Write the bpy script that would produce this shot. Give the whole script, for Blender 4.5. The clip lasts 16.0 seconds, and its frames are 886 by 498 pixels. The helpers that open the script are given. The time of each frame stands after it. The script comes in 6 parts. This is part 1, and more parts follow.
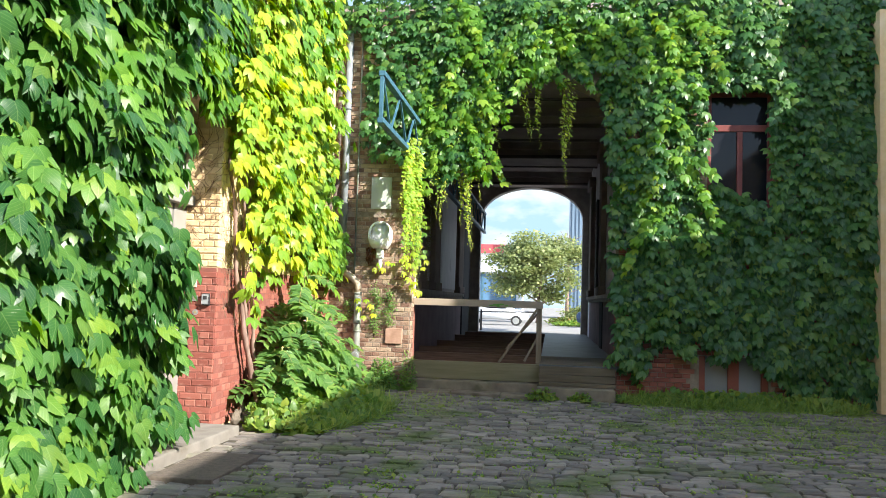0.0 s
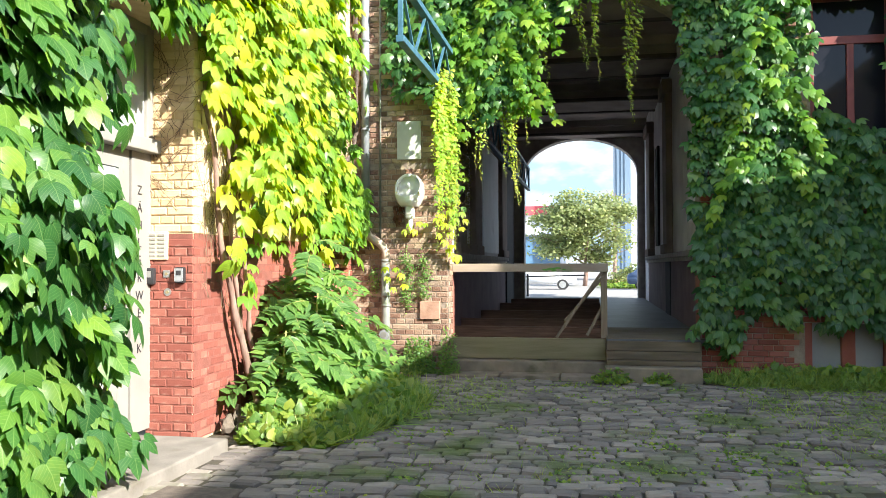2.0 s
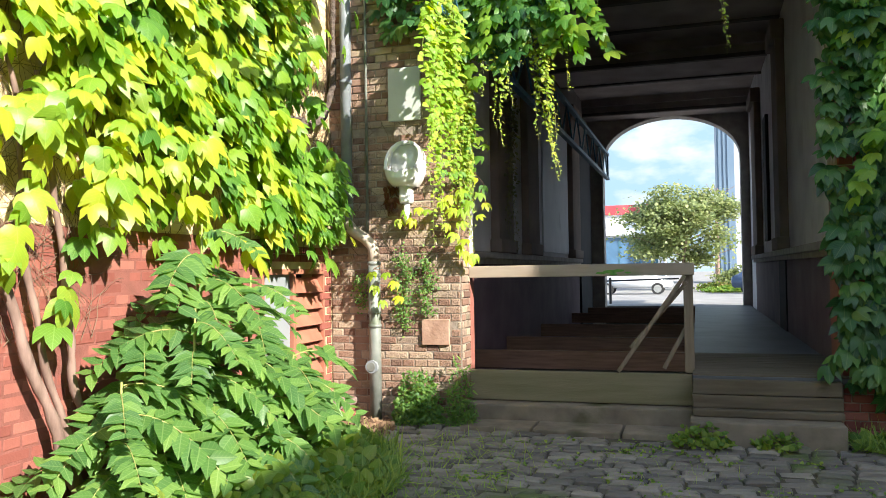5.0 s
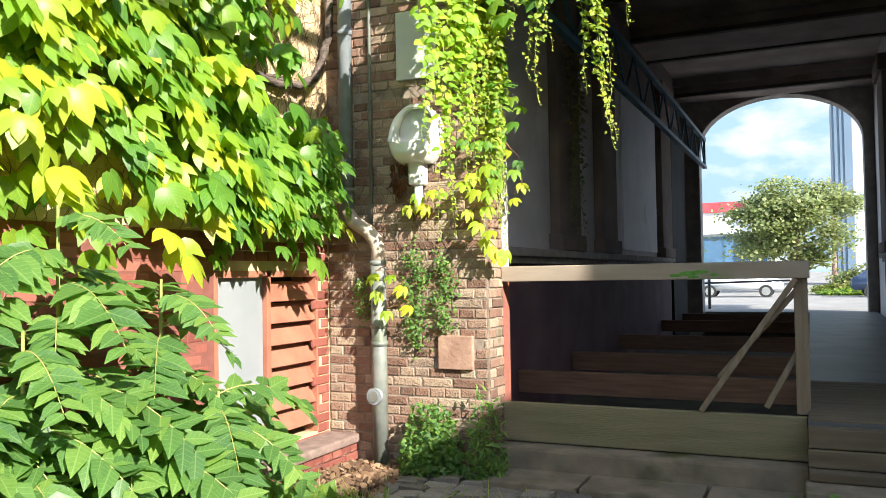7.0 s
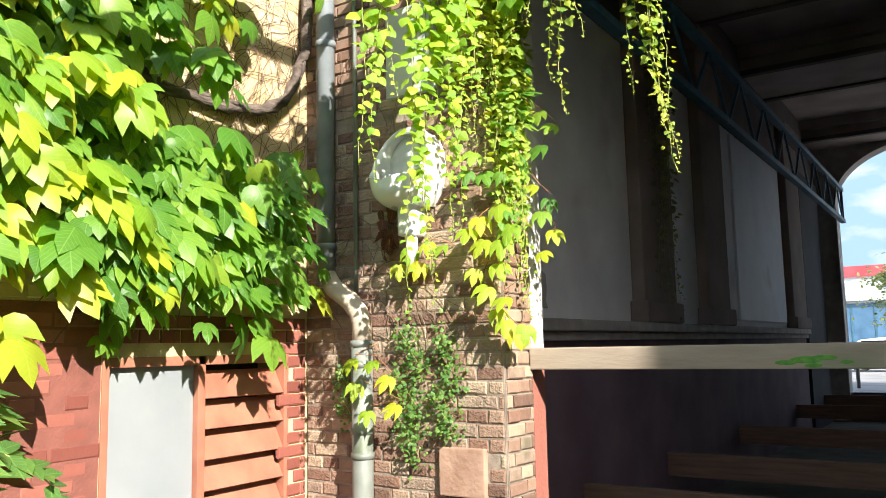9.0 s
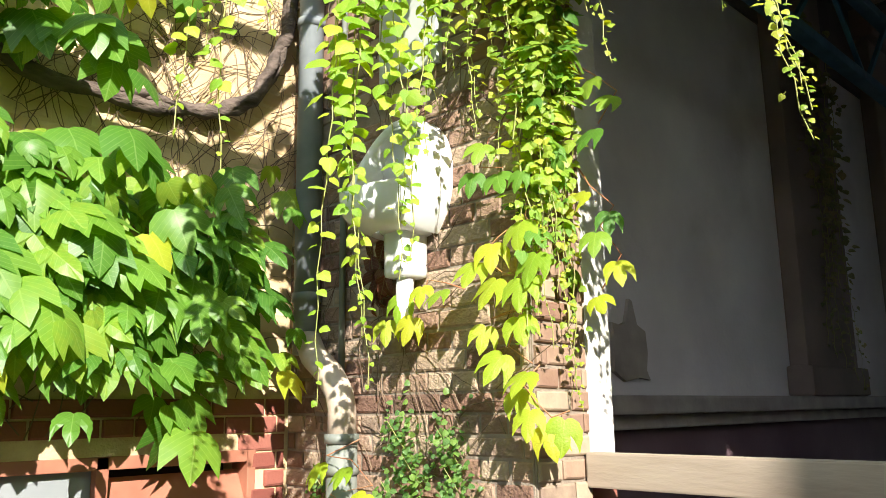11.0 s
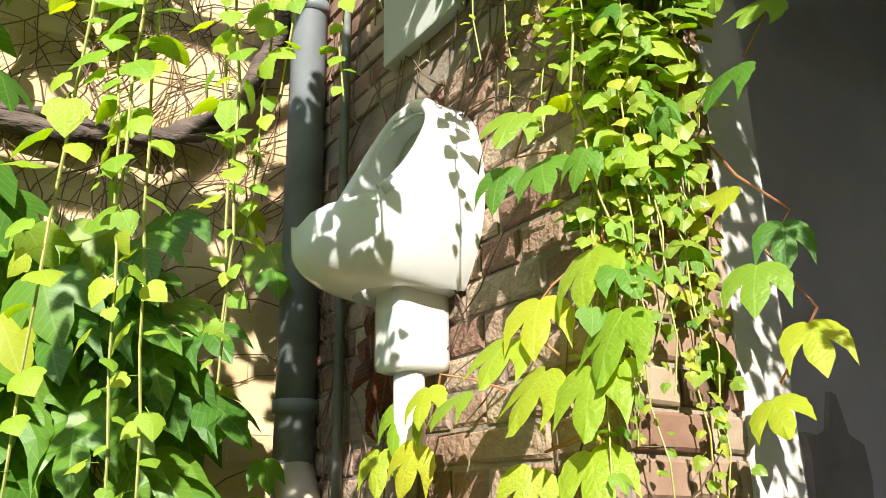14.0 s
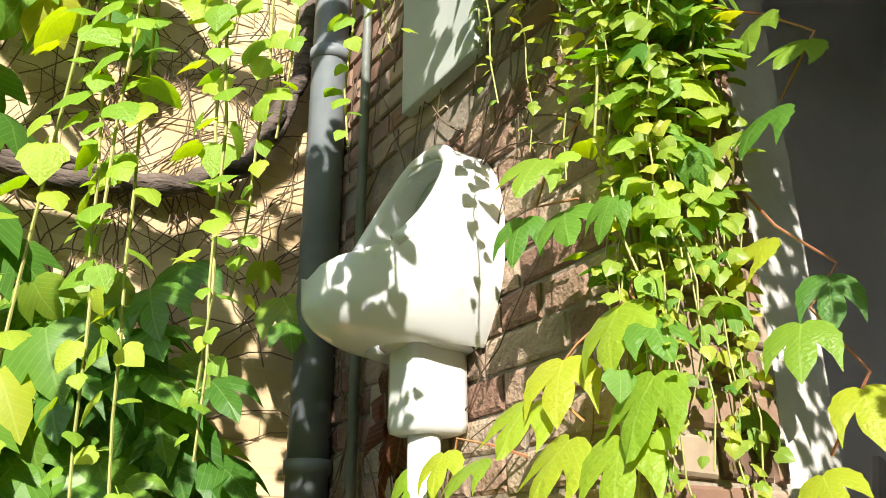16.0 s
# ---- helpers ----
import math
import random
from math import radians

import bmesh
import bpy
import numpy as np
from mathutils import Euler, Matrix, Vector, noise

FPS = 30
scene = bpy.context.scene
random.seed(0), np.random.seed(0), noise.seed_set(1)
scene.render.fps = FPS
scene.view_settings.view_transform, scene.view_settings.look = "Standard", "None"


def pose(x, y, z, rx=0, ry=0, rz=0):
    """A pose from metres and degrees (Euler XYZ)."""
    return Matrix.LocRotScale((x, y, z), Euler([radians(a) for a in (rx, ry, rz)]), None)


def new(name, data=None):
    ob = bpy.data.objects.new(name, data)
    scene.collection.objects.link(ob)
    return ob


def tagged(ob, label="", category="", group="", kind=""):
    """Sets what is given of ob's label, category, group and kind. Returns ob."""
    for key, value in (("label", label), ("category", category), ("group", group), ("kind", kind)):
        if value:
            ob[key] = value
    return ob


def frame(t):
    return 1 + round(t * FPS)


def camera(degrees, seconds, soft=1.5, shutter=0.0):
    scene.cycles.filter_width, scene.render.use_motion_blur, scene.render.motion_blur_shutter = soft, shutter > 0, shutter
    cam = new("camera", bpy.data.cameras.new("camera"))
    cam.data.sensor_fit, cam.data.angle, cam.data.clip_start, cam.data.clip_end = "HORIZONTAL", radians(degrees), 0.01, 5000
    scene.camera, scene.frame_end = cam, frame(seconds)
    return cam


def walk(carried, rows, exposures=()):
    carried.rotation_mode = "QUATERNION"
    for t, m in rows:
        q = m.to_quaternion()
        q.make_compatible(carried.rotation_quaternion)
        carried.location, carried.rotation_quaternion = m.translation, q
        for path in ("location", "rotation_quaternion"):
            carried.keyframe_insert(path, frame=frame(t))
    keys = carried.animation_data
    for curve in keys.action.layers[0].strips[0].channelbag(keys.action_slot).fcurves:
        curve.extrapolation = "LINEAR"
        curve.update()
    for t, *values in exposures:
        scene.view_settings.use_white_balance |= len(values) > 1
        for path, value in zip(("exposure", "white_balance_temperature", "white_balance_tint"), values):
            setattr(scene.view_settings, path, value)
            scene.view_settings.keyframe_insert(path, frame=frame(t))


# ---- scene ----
cam = camera(57.5, 16.0, soft=0.45)
METRES, EYE, TILT, LEAN, TURN = 13.2, 1.42, 0.0, 0.0, 7.7
ROWS = [
    (0.0, 0.0, 0.0, 0.0, -0.11, 3.66, -1.78),
    (0.5, -0.0074, 0.0346, 0.0008, -1.27, 2.77, -0.86),
    (1.0, -0.009, 0.0808, -0.0006, -0.08, 2.21, -0.3),
    (1.5, -0.0085, 0.1287, -0.0017, 1.23, 1.6, 0.04),
    (2.0, -0.0026, 0.1723, 0.0002, 2.83, 1.21, 0.16),
    (2.5, 0.0093, 0.2202, 0.0017, 3.87, 0.61, 0.45),
    (3.0, 0.0178, 0.2679, -0.0018, 4.54, 0.24, 0.99),
    (3.5, 0.0296, 0.3139, -0.0033, 6.01, 0.67, 1.19),
    (4.0, 0.0378, 0.3561, -0.0029, 7.21, 1.29, 1.18),
    (6.5, 0.068, 0.5517, 0.0008, 14.73, 1.54, 0.68),
    (7.0, 0.0702, 0.5894, -0.0013, 16.76, 1.78, 0.94),
    (7.5, 0.0717, 0.6258, 0.0009, 18.97, 2.54, 1.12),
    (8.0, 0.079, 0.6653, 0.0019, 21.05, 3.6, 1.05),
    (8.5, 0.0808, 0.7015, 0.0007, 23.12, 5.16, 1.11),
    (9.0, 0.081, 0.7362, 0.0038, 25.71, 6.93, 1.15),
    (9.5, 0.0858, 0.7729, 0.0058, 28.55, 8.22, 0.84),
    (12.0, 0.0466, 0.9142, 0.0194, 43.02, 13.28, 0.8),
    (12.5, 0.0412, 0.9342, 0.0212, 45.49, 14.3, 0.56),
    (13.0, 0.0385, 0.9508, 0.0263, 47.72, 14.96, 0.6),
    (13.5, 0.032, 0.9586, 0.0282, 48.96, 16.08, 0.82),
    (14.0, 0.0224, 0.9613, 0.0308, 49.27, 17.68, 0.97),
    (14.5, 0.0175, 0.9632, 0.0329, 49.77, 19.23, 0.84),
    (15.0, 0.0174, 0.9657, 0.034, 50.61, 20.31, 0.53),
    (15.5, 0.0179, 0.9663, 0.0339, 50.94, 20.86, 0.39),
    (16.0, 0.0184, 0.9667, 0.0338, 51.03, 21.11, 0.18),
]
walk(cam, [(t, pose(0, 0, EYE, TILT, LEAN, TURN) @ pose(METRES * x, METRES * y, METRES * z, 90 + pitch, roll, yaw)) for t, x, y, z, yaw, pitch, roll in ROWS],
     exposures=[(0.0, 1.47), (0.8, 1.68), (2.5, 1.72), (3.5, 1.47), (4.5, 1.4), (9.0, 1.4), (12.5, 1.24), (14.0, 1.12), (16.0, 1.08)])

# ---- world, sun ----
SUN = Vector((-0.70, 0.42, -0.49)).normalized()
world = bpy.data.worlds.new("sky")
scene.world = world
world.use_nodes = True
wn, wl = world.node_tree.nodes, world.node_tree.links
sky = wn.new("ShaderNodeTexSky")
sky.sky_type, sky.sun_disc = "NISHITA", False
sky.sun_elevation = math.asin(-SUN.z)
sky.sun_rotation = math.atan2(-SUN.x, -SUN.y)
sky.dust_density, sky.air_density = 0.6, 1.0
tc = wn.new("ShaderNodeTexCoord")
mp = wn.new("ShaderNodeMapping")
mp.inputs["Scale"].default_value = (3.0, 3.0, 7.0)
cl = wn.new("ShaderNodeTexNoise")
cl.inputs["Scale"].default_value, cl.inputs["Detail"].default_value = 1.6, 6.0
ramp = wn.new("ShaderNodeValToRGB")
ramp.color_ramp.elements[0].position, ramp.color_ramp.elements[1].position = 0.52, 0.72
mixc = wn.new("ShaderNodeMix")
mixc.data_type = "RGBA"
mixc.inputs[7].default_value = (9.0, 9.2, 9.6, 1)
wl.new(tc.outputs["Generated"], mp.inputs["Vector"])
wl.new(mp.outputs["Vector"], cl.inputs["Vector"])
wl.new(cl.outputs["Fac"], ramp.inputs["Fac"])
wl.new(ramp.outputs["Color"], mixc.inputs[0])
wl.new(sky.outputs["Color"], mixc.inputs[6])
wl.new(mixc.outputs[2], wn["Background"].inputs["Color"])
wn["Background"].inputs["Strength"].default_value = 0.15

sun = new("sun", bpy.data.lights.new("sun", "SUN"))
sun.data.energy, sun.data.angle, sun.data.color = 5.0, radians(0.5), (1.0, 0.95, 0.87)
sun.rotation_euler = SUN.to_track_quat("-Z", "Y").to_euler()


# ---- materials ----
def mat(name, stops, rough=0.8, scale=6.0, detail=6.0, bump=0.25, bump_scale=40.0, metal=0.0, by="noise",
        translucent=0.0, coords="Object", depth=0.01, spec=0.4, stretch=(1, 1, 1), stain=None):
    """Surface with colour stops driven by noise, by the object's or the island's chance, and fine relief."""
    m = bpy.data.materials.new(name)
    m.use_nodes = True
    n, l = m.node_tree.nodes, m.node_tree.links
    p, out = n["Principled BSDF"], n["Material Output"]
    p.inputs["Roughness"].default_value, p.inputs["Metallic"].default_value = rough, metal
    p.inputs["Specular IOR Level"].default_value = spec
    co = n.new("ShaderNodeTexCoord")
    ma = n.new("ShaderNodeMapping")
    ma.inputs["Scale"].default_value = stretch
    l.new(co.outputs[coords], ma.inputs["Vector"])
    no = n.new("ShaderNodeTexNoise")
    no.inputs["Scale"].default_value, no.inputs["Detail"].default_value = scale, detail
    l.new(ma.outputs["Vector"], no.inputs["Vector"])
    cr = n.new("ShaderNodeValToRGB")
    while len(cr.color_ramp.elements) < len(stops):
        cr.color_ramp.elements.new(0.5)
    for e, (pos, col) in zip(cr.color_ramp.elements, stops):
        e.position, e.color = pos, (*col, 1)
    if by == "noise":
        l.new(no.outputs["Fac"], cr.inputs["Fac"])
    else:
        src = n.new("ShaderNodeObjectInfo").outputs["Random"] if by == "object" else n.new("ShaderNodeNewGeometry").outputs["Random Per Island"]
        ad = n.new("ShaderNodeMath")
        ad.operation = "MULTIPLY_ADD"
        ad.inputs[1].default_value = 0.35
        l.new(no.outputs["Fac"], ad.inputs[0])
        mu = n.new("ShaderNodeMath")
        mu.operation = "MULTIPLY_ADD"
        mu.inputs[1].default_value, mu.inputs[2].default_value = 0.9, -0.12
        l.new(src, mu.inputs[0])
        l.new(mu.outputs[0], ad.inputs[2])
        l.new(ad.outputs[0], cr.inputs["Fac"])
    colour = cr.outputs["Color"]
    if stain:
        n2 = n.new("ShaderNodeTexNoise")
        n2.inputs["Scale"].default_value, n2.inputs["Detail"].default_value = stain[1], 5.0
        l.new(co.outputs[coords], n2.inputs["Vector"])
        r2 = n.new("ShaderNodeValToRGB")
        r2.color_ramp.elements[0].position, r2.color_ramp.elements[1].position = stain[2], stain[2] + 0.14
        l.new(n2.outputs["Fac"], r2.inputs["Fac"])
        mx = n.new("ShaderNodeMix")
        mx.data_type = "RGBA"
        mx.inputs[7].default_value = (*stain[0], 1)
        l.new(r2.outputs["Color"], mx.inputs[0])
        l.new(colour, mx.inputs[6])
        colour = mx.outputs[2]
    veins = None
    if translucent:
        uvn, sx = n.new("ShaderNodeUVMap"), n.new("ShaderNodeSeparateXYZ")
        l.new(uvn.outputs["UV"], sx.inputs[0])

        def calc(op, a, b=0.0):
            k = n.new("ShaderNodeMath")
            k.operation = op
            for i, q in enumerate((a, b)):
                if isinstance(q, float):
                    k.inputs[i].default_value = q
                else:
                    l.new(q, k.inputs[i])
            return k.outputs[0]

        ax = calc("ABSOLUTE", sx.outputs["X"])
        rib = calc("LESS_THAN", ax, 0.016)
        wave = calc("SINE", calc("MULTIPLY", calc("ADD", calc("MULTIPLY", ax, 0.75), sx.outputs["Y"]), 44.0))
        veins = calc("MAXIMUM", rib, calc("MULTIPLY", calc("GREATER_THAN", wave, 0.93), 0.7))
        mv = n.new("ShaderNodeMix")
        mv.data_type, mv.blend_type = "RGBA", "SCREEN"
        mv.inputs[7].default_value = (0.16, 0.20, 0.07, 1)
        l.new(calc("MULTIPLY", veins, 0.5), mv.inputs[0])
        l.new(colour, mv.inputs[6])
        colour = mv.outputs[2]
    l.new(colour, p.inputs["Base Color"])
    if bump:
        nb = n.new("ShaderNodeTexNoise")
        nb.inputs["Scale"].default_value, nb.inputs["Detail"].default_value = bump_scale, 4.0
        l.new(ma.outputs["Vector"], nb.inputs["Vector"])
        bu = n.new("ShaderNodeBump")
        bu.inputs["Strength"].default_value, bu.inputs["Distance"].default_value = bump, depth
        if veins:
            l.new(calc("SUBTRACT", calc("MULTIPLY", nb.outputs["Fac"], 0.5), veins), bu.inputs["Height"])
        else:
            l.new(nb.outputs["Fac"], bu.inputs["Height"])
        l.new(bu.outputs["Normal"], p.inputs["Normal"])
    if translucent:
        tr = n.new("ShaderNodeBsdfTranslucent")
        hs = n.new("ShaderNodeHueSaturation")
        hs.inputs["Hue"].default_value, hs.inputs["Saturation"].default_value, hs.inputs["Value"].default_value = 0.485, 1.15, 1.5
        l.new(colour, hs.inputs["Color"])
        l.new(hs.outputs["Color"], tr.inputs["Color"])
        ms = n.new("ShaderNodeMixShader")
        ms.inputs[0].default_value = translucent
        l.new(p.outputs[0], ms.inputs[1])
        l.new(tr.outputs[0], ms.inputs[2])
        l.new(ms.outputs[0], out.inputs["Surface"])
    return m


LEAF = dict(rough=0.40, spec=0.42, by="island", scale=42.0, bump=0.35, bump_scale=90, translucent=0.45, depth=0.004)
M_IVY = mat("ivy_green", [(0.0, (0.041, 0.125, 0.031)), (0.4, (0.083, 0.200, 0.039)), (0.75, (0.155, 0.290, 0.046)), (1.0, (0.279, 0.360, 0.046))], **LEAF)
# Darker green, also the shaded tone of the gate facade's vine.
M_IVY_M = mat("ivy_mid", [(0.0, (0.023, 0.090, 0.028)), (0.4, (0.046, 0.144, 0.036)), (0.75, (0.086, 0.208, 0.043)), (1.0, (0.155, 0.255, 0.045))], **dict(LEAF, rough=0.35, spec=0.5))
M_IVY_N = mat("ivy_house_wall", [(0.0, (0.040, 0.130, 0.028)), (0.4, (0.075, 0.195, 0.034)), (0.75, (0.125, 0.262, 0.038)), (1.0, (0.215, 0.330, 0.040))], **dict(LEAF, rough=0.42, spec=0.38))
M_IVY_Y = mat("ivy_yellow", [(0.0, (0.125, 0.270, 0.026)), (0.35, (0.225, 0.370, 0.032)), (0.7, (0.355, 0.445, 0.034)), (1.0, (0.450, 0.470, 0.034))], **LEAF)
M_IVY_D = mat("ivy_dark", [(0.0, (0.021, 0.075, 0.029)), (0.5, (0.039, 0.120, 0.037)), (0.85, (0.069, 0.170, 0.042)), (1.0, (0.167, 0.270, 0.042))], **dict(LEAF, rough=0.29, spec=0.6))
M_VINE = mat("vine_lime", [(0.0, (0.159, 0.281, 0.035)), (0.5, (0.283, 0.385, 0.047)), (1.0, (0.452, 0.458, 0.062))], **LEAF)
M_SUMAC = mat("sumac_leaf", [(0.0, (0.061, 0.149, 0.042)), (0.5, (0.113, 0.233, 0.055)), (1.0, (0.205, 0.329, 0.068))], **LEAF)
M_WEED = mat("weed", [(0.0, (0.07, 0.16, 0.03)), (0.5, (0.15, 0.26, 0.04)), (1.0, (0.28, 0.34, 0.06))], **LEAF)
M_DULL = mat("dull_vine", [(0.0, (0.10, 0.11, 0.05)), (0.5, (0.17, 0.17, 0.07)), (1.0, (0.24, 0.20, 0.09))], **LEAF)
M_DRY = mat("dry_leaf_litter", [(0.0, (0.06, 0.032, 0.018)), (0.5, (0.15, 0.085, 0.045)), (1.0, (0.29, 0.19, 0.11))], rough=0.9, by="island", scale=9, bump=0.1)
LEAF_OB = dict(LEAF, by="object", scale=5.0, bump_scale=11.0, depth=0.06, bump=0.25)
M_LEAF_G = mat("near_leaf_green", [(0.0, (0.070, 0.200, 0.028)), (0.5, (0.135, 0.290, 0.034)), (1.0, (0.250, 0.385, 0.040))], **LEAF_OB)
M_LEAF_Y = mat("near_leaf_yellow", [(0.0, (0.215, 0.370, 0.028)), (0.6, (0.345, 0.455, 0.032)), (1.0, (0.455, 0.470, 0.034))], **LEAF_OB)
M_LEAF_L = mat("near_leaf_lime", [(0.0, (0.185, 0.355, 0.032)), (0.6, (0.285, 0.440, 0.040)), (1.0, (0.40, 0.490, 0.046))], **LEAF_OB)
M_LEAF_DRY = mat("dry_leaf", [(0.0, (0.09, 0.035, 0.02)), (1.0, (0.22, 0.09, 0.05))], **LEAF_OB)
# Pale panel; its base colour is also raised and blued for street daylight.
M_PANEL = mat("pale_sheet", [(0.3, (0.70, 0.71, 0.75)), (0.7, (0.82, 0.83, 0.86))], rough=0.7, scale=1.6, detail=8, bump=0.15, bump_scale=20, stain=((0.55, 0.55, 0.58), 1.2, 0.62))
# Lighter green, also the sunlit tone of the upper shoots.
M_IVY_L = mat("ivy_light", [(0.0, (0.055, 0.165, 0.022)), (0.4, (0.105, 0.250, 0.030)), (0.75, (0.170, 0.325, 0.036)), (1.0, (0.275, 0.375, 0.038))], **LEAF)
M_BARK = mat("vine_bark", [(0.3, (0.13, 0.08, 0.06)), (0.7, (0.30, 0.20, 0.16))], rough=0.9, scale=14, bump=0.6, bump_scale=30, stretch=(1, 1, 0.25))
M_BARK_OLD = mat("old_grey_bark", [(0.3, (0.055, 0.042, 0.034)), (0.6, (0.14, 0.105, 0.085)), (0.8, (0.24, 0.19, 0.155))], rough=0.95, scale=22, bump=1.0, bump_scale=45, depth=0.02, stretch=(1, 0.35, 1))
M_TWIG = mat("twig", [(0.3, (0.10, 0.062, 0.040)), (0.7, (0.20, 0.14, 0.092))], rough=0.9, scale=8, bump=0.2)
M_RED_STALK = mat("red_stalk", [(0.3, (0.30, 0.10, 0.06)), (0.7, (0.40, 0.22, 0.09))], rough=0.6, scale=8, bump=0.1)
M_GREEN_STEM = mat("green_stem", [(0.3, (0.22, 0.25, 0.06)), (0.7, (0.38, 0.34, 0.12))], rough=0.6, scale=8, bump=0.1)
BR = dict(rough=0.88, scale=14, bump=0.5, bump_scale=45, depth=0.006)
M_BRICK = mat("old_brick", [(0.0, (0.115, 0.070, 0.050)), (0.25, (0.215, 0.120, 0.082)), (0.5, (0.295, 0.195, 0.135)), (0.75, (0.385, 0.295, 0.205)), (1.0, (0.20, 0.135, 0.10))], by="object", stain=((0.13, 0.115, 0.07), 2.6, 0.60), **dict(BR, bump=1.0, depth=0.014))
M_BRICK_I = mat("old_brick_far", [(0.0, (0.115, 0.070, 0.050)), (0.25, (0.215, 0.120, 0.082)), (0.5, (0.295, 0.195, 0.135)), (0.75, (0.385, 0.295, 0.205)), (1.0, (0.20, 0.135, 0.10))], by="island", stain=((0.13, 0.115, 0.07), 2.6, 0.60), **BR)
M_YELLOW = mat("yellow_brick", [(0.0, (0.46, 0.315, 0.165)), (0.4, (0.585, 0.43, 0.24)), (0.75, (0.655, 0.50, 0.30)), (1.0, (0.54, 0.375, 0.205))], by="island", stain=((0.66, 0.545, 0.385), 1.4, 0.56), **BR)
M_RED = mat("red_painted_brick", [(0.0, (0.172, 0.050, 0.036)), (0.5, (0.248, 0.076, 0.054)), (1.0, (0.312, 0.122, 0.088))], by="island", stain=((0.40, 0.23, 0.18), 3.0, 0.68), **BR)
M_RED_OB = mat("red_painted_brick_near", [(0.0, (0.172, 0.050, 0.036)), (0.5, (0.248, 0.076, 0.054)), (1.0, (0.312, 0.122, 0.088))], by="object", stain=((0.48, 0.32, 0.25), 3.4, 0.56), **BR)
M_YMORTAR = mat("yellow_mortar", [(0.3, (0.48, 0.35, 0.20)), (0.7, (0.62, 0.48, 0.29))], rough=0.95, scale=9, bump=0.5, bump_scale=60)
M_RMORTAR = mat("red_painted_joint", [(0.3, (0.170, 0.062, 0.046)), (0.7, (0.240, 0.085, 0.064))], rough=0.9, scale=9, bump=0.5, bump_scale=60)
M_MORTAR = mat("mortar", [(0.3, (0.176, 0.136, 0.104)), (0.7, (0.336, 0.280, 0.216))], rough=0.95, scale=9, bump=0.5, bump_scale=60)
M_PLASTER = mat("grey_plaster", [(0.3, (0.60, 0.57, 0.59)), (0.7, (0.80, 0.78, 0.78))], rough=0.9, scale=1.3, detail=8, bump=0.25, bump_scale=30, stain=((0.52, 0.48, 0.48), 0.8, 0.58))
M_PLASTER_W = mat("white_plaster", [(0.3, (0.528, 0.501, 0.458)), (0.7, (0.687, 0.659, 0.615))], rough=0.9, scale=4, detail=8, bump=0.3, bump_scale=30, stain=((0.397, 0.335, 0.282), 3.0, 0.60))
M_PAINT_LOW = mat("mauve_base_paint", [(0.3, (0.115, 0.066, 0.078)), (0.7, (0.175, 0.112, 0.125))], rough=0.85, scale=2, detail=8, bump=0.2)
M_STONE = mat("sandstone", [(0.3, (0.27, 0.24, 0.22)), (0.7, (0.42, 0.38, 0.34))], rough=0.9, scale=5, bump=0.3)
M_PILASTER = mat("dark_pilaster", [(0.3, (0.150, 0.115, 0.095)), (0.7, (0.26, 0.20, 0.17))], rough=0.95, scale=1.5, detail=8, bump=0.2)
M_CEIL = mat("sooty_ceiling", [(0.3, (0.25, 0.205, 0.185)), (0.7, (0.40, 0.335, 0.305))], rough=0.95, scale=1.5, detail=8, bump=0.2)
M_DARK_PLASTER = mat("dark_plaster", [(0.3, (0.075, 0.062, 0.057)), (0.7, (0.14, 0.118, 0.108))], rough=0.95, scale=1.5, detail=8, bump=0.2)
M_SETT = mat("granite_sett", [(0.0, (0.110, 0.098, 0.088)), (0.5, (0.188, 0.165, 0.142)), (1.0, (0.285, 0.252, 0.210))], rough=0.78, scale=20, by="island", bump=0.6, bump_scale=35, depth=0.012, stain=((0.095, 0.120, 0.042), 1.1, 0.50))
M_SETT_OB = mat("granite_sett_near", [(0.0, (0.110, 0.098, 0.088)), (0.5, (0.188, 0.165, 0.142)), (1.0, (0.285, 0.252, 0.210))], rough=0.78, scale=20, by="object", bump=0.6, bump_scale=35, depth=0.012, stain=((0.110, 0.125, 0.048), 14.0, 0.62))
M_SOIL = mat("soil_joint", [(0.3, (0.05, 0.042, 0.032)), (0.6, (0.09, 0.08, 0.05)), (0.8, (0.07, 0.10, 0.035))], rough=0.95, scale=3, detail=8, bump=0.5)
M_SLAB = mat("concrete_slab", [(0.3, (0.216, 0.202, 0.180)), (0.7, (0.317, 0.295, 0.266))], rough=0.9, scale=4, detail=8, bump=0.3, stain=((0.144, 0.130, 0.101), 2.0, 0.58))
M_SILL = mat("worn_sill_stone", [(0.3, (0.145, 0.118, 0.088)), (0.7, (0.255, 0.208, 0.155))], rough=0.92, scale=5, detail=8, bump=0.5, bump_scale=25, stain=((0.067, 0.072, 0.029), 2.2, 0.58))
M_LEDGE = mat("worn_brick_ledge", [(0.3, (0.17, 0.115, 0.095)), (0.7, (0.29, 0.205, 0.17))], rough=0.92, scale=9, detail=8, bump=0.6, bump_scale=25, stain=((0.12, 0.10, 0.07), 3.0, 0.58))
M_STEP = mat("worn_doorstep", [(0.3, (0.155, 0.14, 0.12)), (0.7, (0.235, 0.215, 0.185))], rough=0.9, scale=4, detail=8, bump=0.35, stain=((0.11, 0.095, 0.07), 2.0, 0.56))
